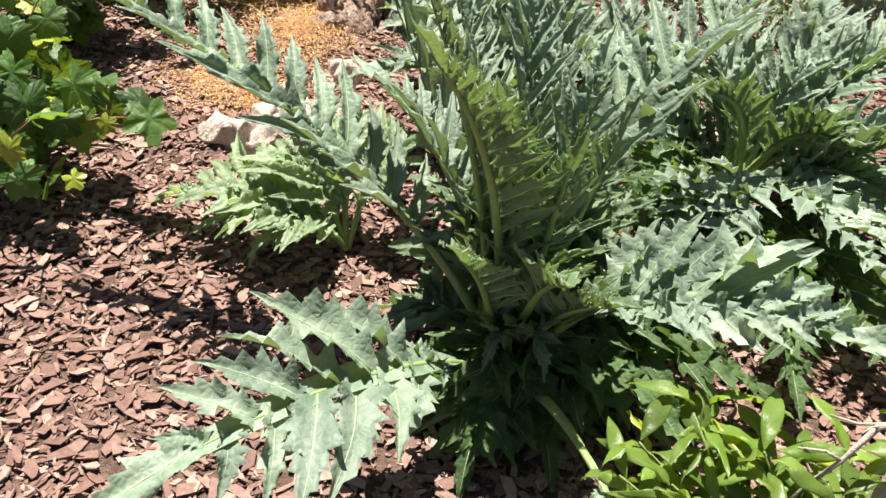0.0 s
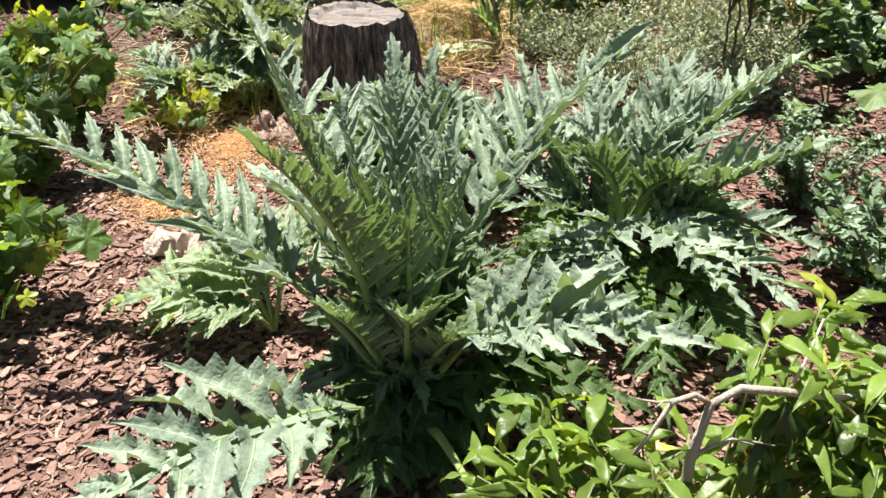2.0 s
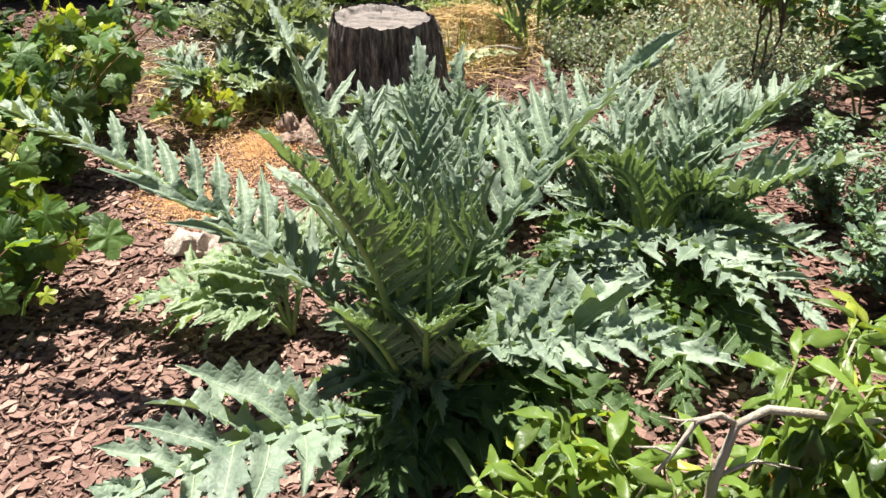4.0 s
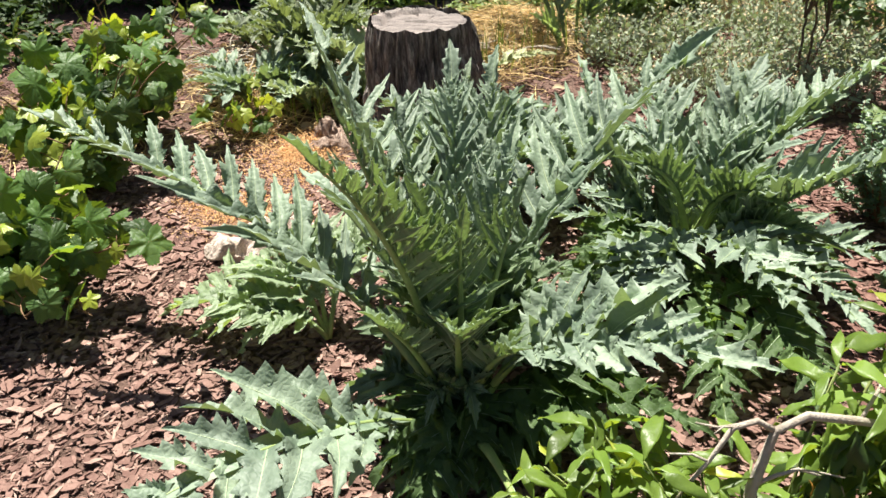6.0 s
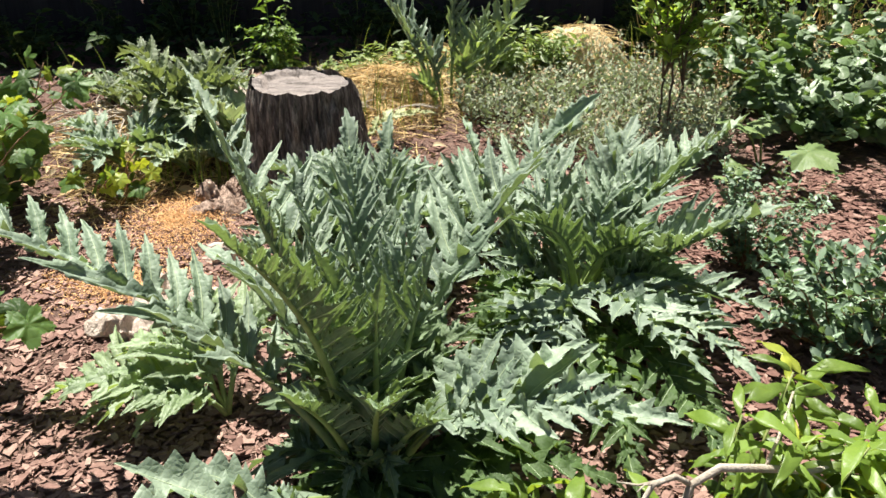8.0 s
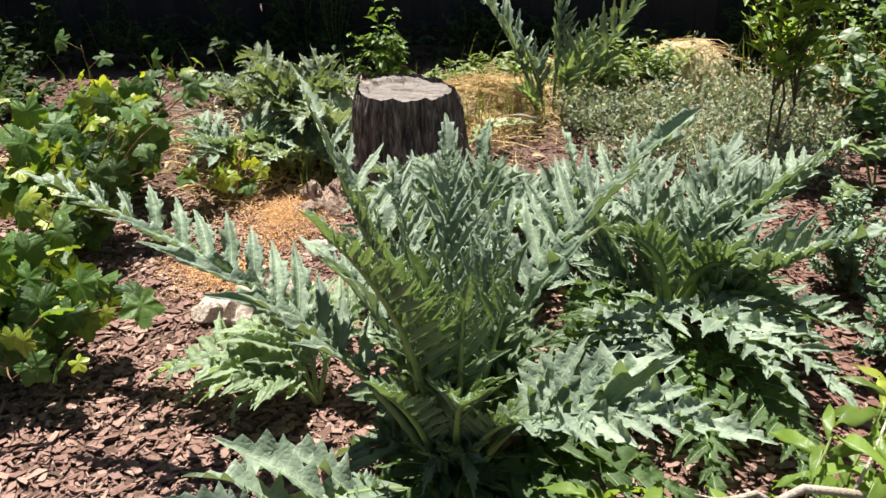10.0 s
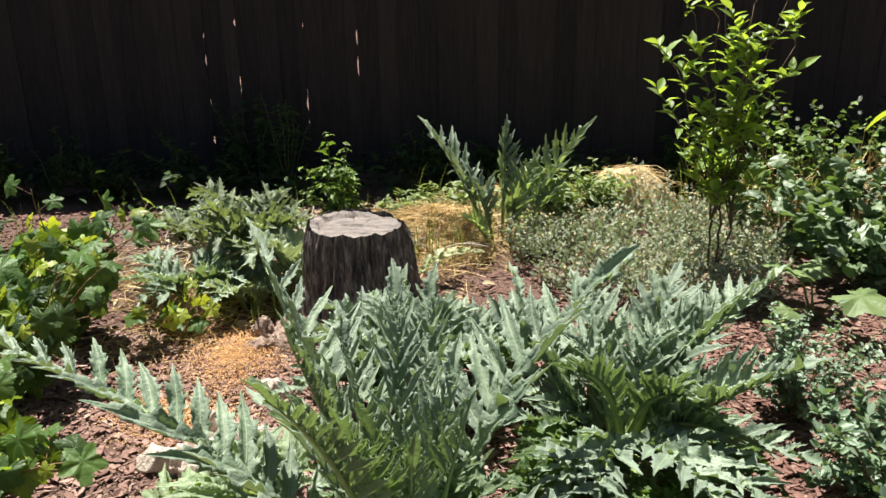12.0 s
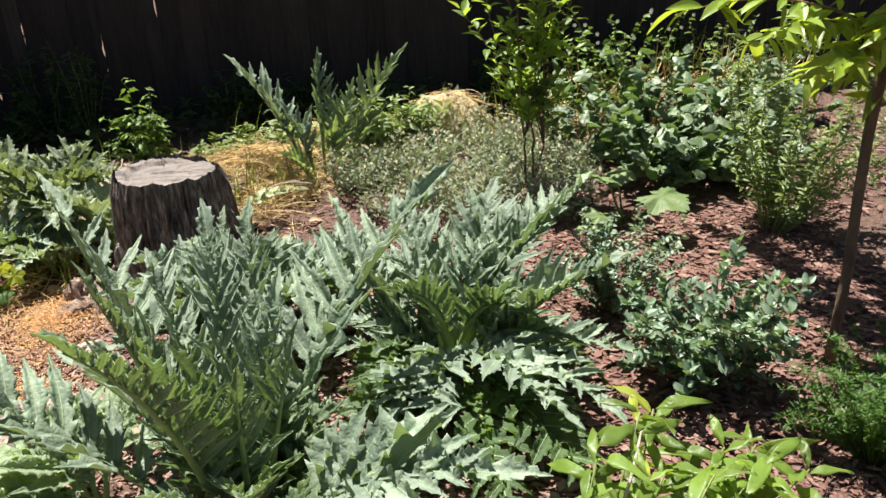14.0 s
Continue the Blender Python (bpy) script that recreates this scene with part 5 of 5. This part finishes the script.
                poses.append((0, facing(cc, (math.cos(a), 0.2, math.sin(a)), (0.2, -1, 0.4))))
    part("blossoms", scattered("blossoms", petals, poses, M_FLOWER), b, "small white blossoms")
    # squash
    s = thing("squash_plant", 2.06, 3.05, 0.0, "low squash plant with broad pale green leaves", "squash plant")
    for (x, y, z), size, ahead in (((2.07, 2.98, 0.20), 0.135, (0.45, -0.8, -0.15)), ((1.88, 3.22, 0.24), 0.12, (-0.2, -0.6, 0.1)), ((2.0, 3.3, 0.20), 0.10, (0.5, -0.5, 0)), ((1.80, 3.0, 0.14), 0.08, (-0.6, -0.4, 0)), ((1.72, 2.9, 0.13), 0.07, (-0.2, -0.9, 0.1))):
        v, f = round_leaf(size * 0.98, 5, 0.13, 12, 0.16, r2, 0.35)
        placed("leaf", mesh_of("leaf", v, f, M_SQUASH), s, facing((x, y, z), ahead, (0.1, -0.35, 1)))
        a, f = tube([(2.0, 3.2, 0), ((2.0 + x) / 2, (3.2 + y) / 2, z * 0.7), (x, y, z)], [0.006, 0.005, 0.004], 6)
        part("leaf_stalk", mesh_of("leaf_stalk", a, f, M_SHOOT), s)
    # leafy plant with narrow leaves by the young tree
    bush("tall_herb", 2.55, 2.87, "tall pale green herb with narrow leaves on mulch", "herb", spray(rng, 2.57, 2.90, 44, 0.44, 0.30, 0.95, (0.18, 0.10)), [simple_leaf(0.050, 0.012, 0.3, 0.2, 0.5, 4), simple_leaf(0.038, 0.012, 0.4, 0.3, 0.5, 4)], M_TALL, M_SHOOT, 29, 60, 0.003, rise=0.5, start=0.12)
    # weeds at the stump and the fence
    bush("weed", -0.20, 4.56, "leafy green weed standing behind the stump", "weed", [((-0.2, 4.56, 0), (-0.23, 4.55, 0.58), 0), ((-0.2, 4.56, 0), (-0.11, 4.54, 0.54), 0)] + spray(rng, -0.18, 4.54, 20, 0.20, 0.14, 0.44), [simple_leaf(0.085, 0.034, 0.4, 0.5, wave=0.2), simple_leaf(0.06, 0.024, 0.4, 0.5, wave=0.2)], M_WEED, M_SHOOT, 37, 24, 0.004, size=(0.5, 1.1))
    # shade of the fence is put into the leaf colour of these weeds
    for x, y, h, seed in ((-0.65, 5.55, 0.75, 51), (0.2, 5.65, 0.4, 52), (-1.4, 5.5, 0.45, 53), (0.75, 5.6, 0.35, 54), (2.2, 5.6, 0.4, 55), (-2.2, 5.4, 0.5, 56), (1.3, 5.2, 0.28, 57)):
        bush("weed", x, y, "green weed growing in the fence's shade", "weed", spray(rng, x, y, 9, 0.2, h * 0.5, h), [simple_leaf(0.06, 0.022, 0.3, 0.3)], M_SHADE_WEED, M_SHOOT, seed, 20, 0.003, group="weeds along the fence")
    # last two stand clear of the fence's shade and get it from colour
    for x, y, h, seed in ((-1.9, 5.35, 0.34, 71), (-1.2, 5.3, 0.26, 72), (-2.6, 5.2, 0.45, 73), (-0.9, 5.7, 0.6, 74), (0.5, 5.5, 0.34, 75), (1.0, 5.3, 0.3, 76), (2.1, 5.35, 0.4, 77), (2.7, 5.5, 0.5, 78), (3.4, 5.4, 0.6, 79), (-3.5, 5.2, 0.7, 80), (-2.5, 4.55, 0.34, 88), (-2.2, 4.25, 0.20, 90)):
        bush("weed", x, y, "leafy weed near the fence, darkened as in shade", "weed", spray(rng, x, y, 16, 0.3, h * 0.4, h), [simple_leaf(0.07, 0.035, 0.3, 0.3), simple_leaf(0.05, 0.03, 0.3, 0.3)], M_SHADE_WEED, M_SHOOT, seed, 22, 0.003, group="weeds along the fence")
    for x, y, h, seed in ((-1.02, 4.48, 0.20, 82), (-1.60, 3.75, 0.22, 84), (-0.62, 4.50, 0.22, 85)):
        bush("weed", x, y, "low dull green weed among dry litter on the mulch", "weed", spray(rng, x, y, 22, 0.26, h * 0.4, h), [simple_leaf(0.055, 0.024, 0.4, 0.4, wave=0.1), simple_leaf(0.04, 0.02, 0.4, 0.4)], M_BEAN, M_BROWN_SHOOT, seed, 20, 0.003, group="weeds in the litter")
    for x, y, h, seed in ((0.42, 4.66, 0.26, 92), (0.70, 4.62, 0.30, 93), (1.00, 4.60, 0.32, 94), (1.22, 4.66, 0.36, 95), (0.18, 4.68, 0.20, 96)):
        bush("weed", x, y, "pale green weed growing through straw in the sun", "weed", spray(rng, x, y, 14, 0.20, h * 0.5, h), [simple_leaf(0.055, 0.016, 0.4, 0.4), simple_leaf(0.04, 0.014, 0.4, 0.4)], M_TALL, M_SHOOT, seed, 20, 0.003, rise=0.6, group="weeds in the straw")
    # low growth along the fence, its colour darkened to deepen the shaded strip
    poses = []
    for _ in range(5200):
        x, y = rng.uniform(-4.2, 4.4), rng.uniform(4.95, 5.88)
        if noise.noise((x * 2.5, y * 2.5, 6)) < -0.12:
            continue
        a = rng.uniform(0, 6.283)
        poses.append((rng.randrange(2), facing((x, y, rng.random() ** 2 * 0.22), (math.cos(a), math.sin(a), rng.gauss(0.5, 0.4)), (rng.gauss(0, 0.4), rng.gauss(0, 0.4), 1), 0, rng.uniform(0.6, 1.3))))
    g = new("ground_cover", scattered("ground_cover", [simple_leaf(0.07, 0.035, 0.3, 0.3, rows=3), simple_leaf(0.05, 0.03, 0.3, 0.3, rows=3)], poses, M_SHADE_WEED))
    tagged(g, "low leafy growth darkened for the fence's shade", "ground cover", kind="stuff")
    for x, y, h, seed in ((1.06, 4.48, 0.40, 91), (1.36, 4.66, 0.34, 92), (0.55, 4.62, 0.26, 93), (0.98, 4.72, 0.34, 94)):
        bush("weed", x, y, "yellow-green leafy weed beside golden straw", "weed", spray(rng, x, y, 16, 0.18, h * 0.4, h), [simple_leaf(0.075, 0.028, 0.4, 0.4, wave=0.1), simple_leaf(0.055, 0.022, 0.4, 0.4)], M_TALL, M_SHOOT, seed, 18, 0.003, group="weeds by the straw")
    # leafy shrubs at the far end of the bed
    leafs = [simple_leaf(0.045, 0.026, 0.3, 0.2), simple_leaf(0.035, 0.022, 0.3, 0.2)]
    bush("leafy_shrub", -3.34, 4.35, "light green leafy shrub by the dark fence", "shrub", spray(rng, -3.34, 4.35, 130, 0.52, 0.15, 1.10), [simple_leaf(0.06, 0.036, 0.3, 0.3), simple_leaf(0.045, 0.03, 0.4, 0.4)], M_WEED, M_BROWN_SHOOT, 63, 44, 0.005)
    bush("leafy_shrub", -2.8, 4.2, "low light green shrub beside bare mulch", "shrub", spray(rng, -2.80, 4.2, 26, 0.32, 0.12, 0.45), leafs, M_WEED, M_BROWN_SHOOT, 64, 34, 0.004)
    dry = [simple_leaf(0.22, 0.006, 0.4, 0.6, 0.3, 5), simple_leaf(0.15, 0.006, 0.4, 0.4, 0.3, 4)]
    poses = []
    for cx, cy, sx, sy, count in ((2.85, 4.62, 0.35, 0.10, 420), (3.5, 4.75, 0.35, 0.12, 420), (2.2, 4.75, 0.25, 0.12, 160)):
        for _ in range(count):
            x, y, a = rng.gauss(cx, sx * 0.6), min(5.85, rng.gauss(cy, sy * 0.6)), rng.uniform(0, 6.283)
            poses.append((rng.randrange(2), facing((x, y, rng.uniform(0, 0.34)), (1.5 * math.cos(a), 1.5 * math.sin(a), rng.gauss(0.3, 0.5)), (math.cos(a), math.sin(a), 0.3), 0, rng.uniform(0.6, 1.3))))
    g = new("dry_grass", scattered("dry_grass", dry, poses, M_STRAW))
    tagged(g, "dry straw-coloured grass tangled among the bean bushes", "dry grass", kind="stuff")
    # grass tufts
    blades = [simple_leaf(0.20, 0.007, 0.4, 0.5, 0.3, 5), simple_leaf(0.28, 0.006, 0.4, 0.7, 0.3, 5), simple_leaf(0.12, 0.006, 0.4, 0.3, 0.3, 4)]
    poses = []
    for cx, cy, sx, sy, count in ((-1.6, 4.4, 1.0, 0.35, 30), (0.4, 4.6, 0.4, 0.2, 25), (0.9, 4.7, 0.5, 0.15, 60), (0.35, 4.05, 0.3, 0.2, 120), (2.3, 4.8, 0.7, 0.2, 160), (-0.3, 4.9, 0.8, 0.15, 20), (-0.35, 3.35, 0.25, 0.15, 60)):
        for _ in range(count):
            x, y, a = rng.gauss(cx, sx * 0.6), min(5.85, rng.gauss(cy, sy * 0.6)), rng.uniform(0, 6.283)
            poses.append((rng.randrange(3), facing((x, y, 0), (0.5 * math.cos(a), 0.5 * math.sin(a), 1), (math.cos(a), math.sin(a), 0.3), 0, rng.uniform(0.6, 1.2))))
    g = new("grass", scattered("grass", blades, poses, M_GRASS))
    tagged(g, "thin tufts of green and yellowing grass", "grass", kind="stuff")


def build_sapling():
    rng = random.Random(91)
    t = thing("sapling", 1.72, 3.70, 0.0, "young tree with bright green leaves on thin dark stems", "young tree")
    poses = []
    leafs = [simple_leaf(0.082, 0.033, 0.4, 0.2, 0.45, 6, 1.2), simple_leaf(0.070, 0.030, 0.5, 0.4, 0.45, 6, 1.2), simple_leaf(0.09, 0.034, 0.35, 0.1, 0.45, 6, 1.2)]
    base = Vector((1.72, 3.70, 0))
    mains = [((1.63, 3.68, 1.22), 0.010), ((1.79, 3.72, 1.28), 0.011), ((1.45, 3.62, 1.02), 0.007), ((1.99, 3.72, 1.10), 0.008), ((1.71, 3.85, 1.30), 0.008), ((1.72, 3.55, 1.12), 0.006), ((1.91, 3.66, 1.3), 0.007), ((1.53, 3.7, 1.24), 0.006), ((1.49, 3.66, 0.78), 0.005), ((1.95, 3.66, 0.8), 0.005)]
    forks = [Vector((1.69, 3.70, 0.30)), Vector((1.79, 3.70, 0.26)), Vector((1.735, 3.72, 0.34))]
    for k, fork in enumerate(forks):
        part("stem", mesh_of("stem", *tube(grow(rng, base + Vector((0.02 * k - 0.02, 0, 0)), fork, 0, 6, 0.02), [0.0075 - 0.0004 * i for i in range(7)], 8), M_TRUNK), t, "thin dark brown stem")
    for n, (tip, r) in enumerate(mains):
        line = grow(rng, forks[n % 3], tip, 0.0, 10, 0.03)
        wood = [tube(line, [0.6 * r * (1 - 0.6 * i / 10) for i in range(11)], 7)]
        for j in range(7):
            u = 0.10 + 0.9 * j / 6
            at = line[min(10, int(u * 10))]
            a = rng.uniform(0, 6.283)
            end = at + Vector((math.cos(a), math.sin(a), rng.uniform(0.6, 1.6))) * rng.uniform(0.08, 0.15)
            twig = grow(rng, at, end, 0, 10, 0.01)
            part("twig", mesh_of("twig", *tube(twig, [0.003 * (1 - 0.6 * i / 10) for i in range(11)], 5), M_TRUNK), t)
            for k in range(9):
                q = twig[min(10, 2 + k)]
                b = 2.4 * k + a
                poses.append((rng.randrange(3), facing(q, (math.cos(b), math.sin(b), rng.gauss(0.8, 0.35)), (0, 0, 1), rng.gauss(0, 0.3), rng.uniform(0.7, 1.3))))
        part("stem", mesh_of("stem", *joined(wood), M_TRUNK), t, "thin dark brown stem")
    part("crown", scattered("crown", leafs, poses, M_SAPLING), t)


def build_young_tree():
    rng = random.Random(97)
    t = thing("young_tree", 2.13, 1.91, 0.0, "slender young fruit tree with long narrow bright leaves", "young tree")
    trunk = [(2.125, 1.905, -0.02), (2.14, 1.92, 0.12), (2.173, 1.95, 0.32), (2.19, 1.98, 0.52), (2.205, 2.0, 0.72), (2.215, 2.0, 0.92), (2.23, 2.01, 1.15), (2.25, 2.02, 1.4)]
    v, f = tube(trunk, [0.020, 0.0165, 0.016, 0.016, 0.016, 0.0165, 0.014, 0.010], 12)
    part("trunk", mesh_of("trunk", v, f, M_TRUNK), t, "slim brown leaning trunk")
    leafs = [simple_leaf(0.115, 0.034, 0.3, 0.35, 0.45, 7), simple_leaf(0.10, 0.032, 0.45, 0.2, 0.45, 7), simple_leaf(0.13, 0.036, 0.3, 0.55, 0.45, 7)]
    poses, wood = [], []
    for base, tip, sag in (
        ((2.22, 2.0, 1.0), (1.58, 1.98, 1.12), 0.06), ((2.22, 2.0, 0.98), (1.74, 1.95, 1.03), 0.06), ((2.22, 2.0, 0.94), (1.95, 1.86, 0.96), 0.04), 
        ((2.24, 2.0, 1.1), (1.95, 1.85, 1.25), 0.05), ((2.24, 2.0, 1.1), (2.5, 1.9, 1.2), 0.05), ((2.24, 2.0, 1.05), (2.45, 2.15, 1.0), 0.05), ((2.24, 2.0, 1.2), (2.1, 2.3, 1.3), 0.05), ((2.22, 2.0, 0.9), (2.05, 2.15, 0.86), 0.05),
        ((2.25, 2.0, 1.3), (2.3, 1.8, 1.5), 0.03), ((2.25, 2.0, 1.3), (2.45, 2.2, 1.5), 0.03), ((2.25, 2.0, 1.3), (1.95, 2.1, 1.5), 0.03), ((2.21, 2.0, 0.8), (2.46, 1.86, 0.75), 0.04), ((2.22, 2.0, 0.95), (2.5, 1.98, 0.95), 0.04), ((2.22, 2.0, 1.02), (2.05, 1.78, 1.04), 0.04), ((2.22, 2.0, 1.02), (1.86, 2.08, 1.0), 0.04), ((2.21, 2.0, 0.86), (2.4, 2.1, 0.84), 0.04),
        # unseen limbs reaching back, added to throw shade on the mulch
        ((2.25, 2.02, 1.35), (2.0, 3.05, 1.55), 0.05), ((2.25, 2.02, 1.35), (2.2, 3.4, 1.6), 0.05), ((2.25, 2.02, 1.3), (2.5, 3.2, 1.55), 0.05), ((2.25, 2.02, 1.3), (2.75, 2.7, 1.5), 0.05), ((2.25, 2.02, 1.35), (2.5, 3.6, 1.75), 0.05), ((2.25, 2.02, 1.4), (2.1, 3.7, 1.8), 0.05), ((2.25, 2.02, 1.4), (2.8, 3.3, 1.8), 0.05),
    ):
        line = grow(rng, base, tip, sag, 10, 0.02)
        wood.append(tube(line, [0.0055 * (1 - 0.75 * i / 10) for i in range(11)], 6))
        ahead = (Vector(tip) - Vector(base)).normalized()
        # high limbs out of view get more leaves to thicken their shade
        many = 150 if tip[2] > 1.45 else 34
        for k in range(many):
            u = 0.12 + 0.88 * k / (many - 1)
            i = min(9, int(u * 10))
            at = line[i].lerp(line[i + 1], u * 10 - i)
            a = rng.uniform(0, 6.283)
            out = ahead * 0.6 + Vector((math.cos(a), math.sin(a), rng.gauss(-0.1, 0.3))) * 0.9
            poses.append((rng.randrange(3), facing(at, out, (0, -0.2, 1), rng.gauss(0, 0.3), rng.uniform(0.65, 1.1))))
    for q in wood:
        part("limb", mesh_of("limb", *q, M_BROWN_SHOOT), t, "thin reddish brown limb")
    part("crown", scattered("crown", leafs, poses, M_PEACH), t)


build_ground()
build_fence()
build_main_cardoon()
build_back_cardoon()
build_small_cardoons()
build_stump()
build_wood_and_straw()
build_vines()
build_glossy_shrub()
build_shrubs()
build_sapling()
build_young_tree()
build_mulch("bark_mulch", "thick mulch of reddish brown bark flakes on the bed", 44000, (-2.1, 1.3), (-0.05, 3.2), 0.014, 0.068, 7, lambda x, y, g: y > 0.35 + 0.3 * noise.noise((x, 3, 1)) + g.uniform(-0.3, 0.1) and x > -1.9 + 0.3 * noise.noise((y, 1, 1)) + g.random() * 0.3 and x < 1.1 + 0.2 * g.random())
build_mulch("red_bark_mulch", "mulch of darker red bark flakes round the young tree", 22000, (1.1, 3.3), (-0.05, 3.2), 0.014, 0.068, 9, lambda x, y, g: y > 0.35 + 0.3 * noise.noise((x, 3, 1)) + g.uniform(-0.3, 0.1) and x < 2.9 + 0.3 * noise.noise((y, 1, 1)) - g.random() * 0.3 and x > 1.1 + 0.2 * g.random(), M_CHIP_RED)
# kept short of the fence, so bare darker soil deepens the shade there
build_mulch("coarse_bark_mulch", "reddish brown bark mulch towards the fence", 14500, (-4.3, 4.5), (2.9, 5.85), 0.02, 0.075, 8, lambda x, y, g: y < 4.9 + 0.15 * noise.noise((x * 2, 2, 1)) + g.random() ** 2 * 0.5 and abs(x - 0.1) < 4.0 + 0.4 * noise.noise((y, 5, 1)) - g.random() * 0.4, M_CHIP_RED)
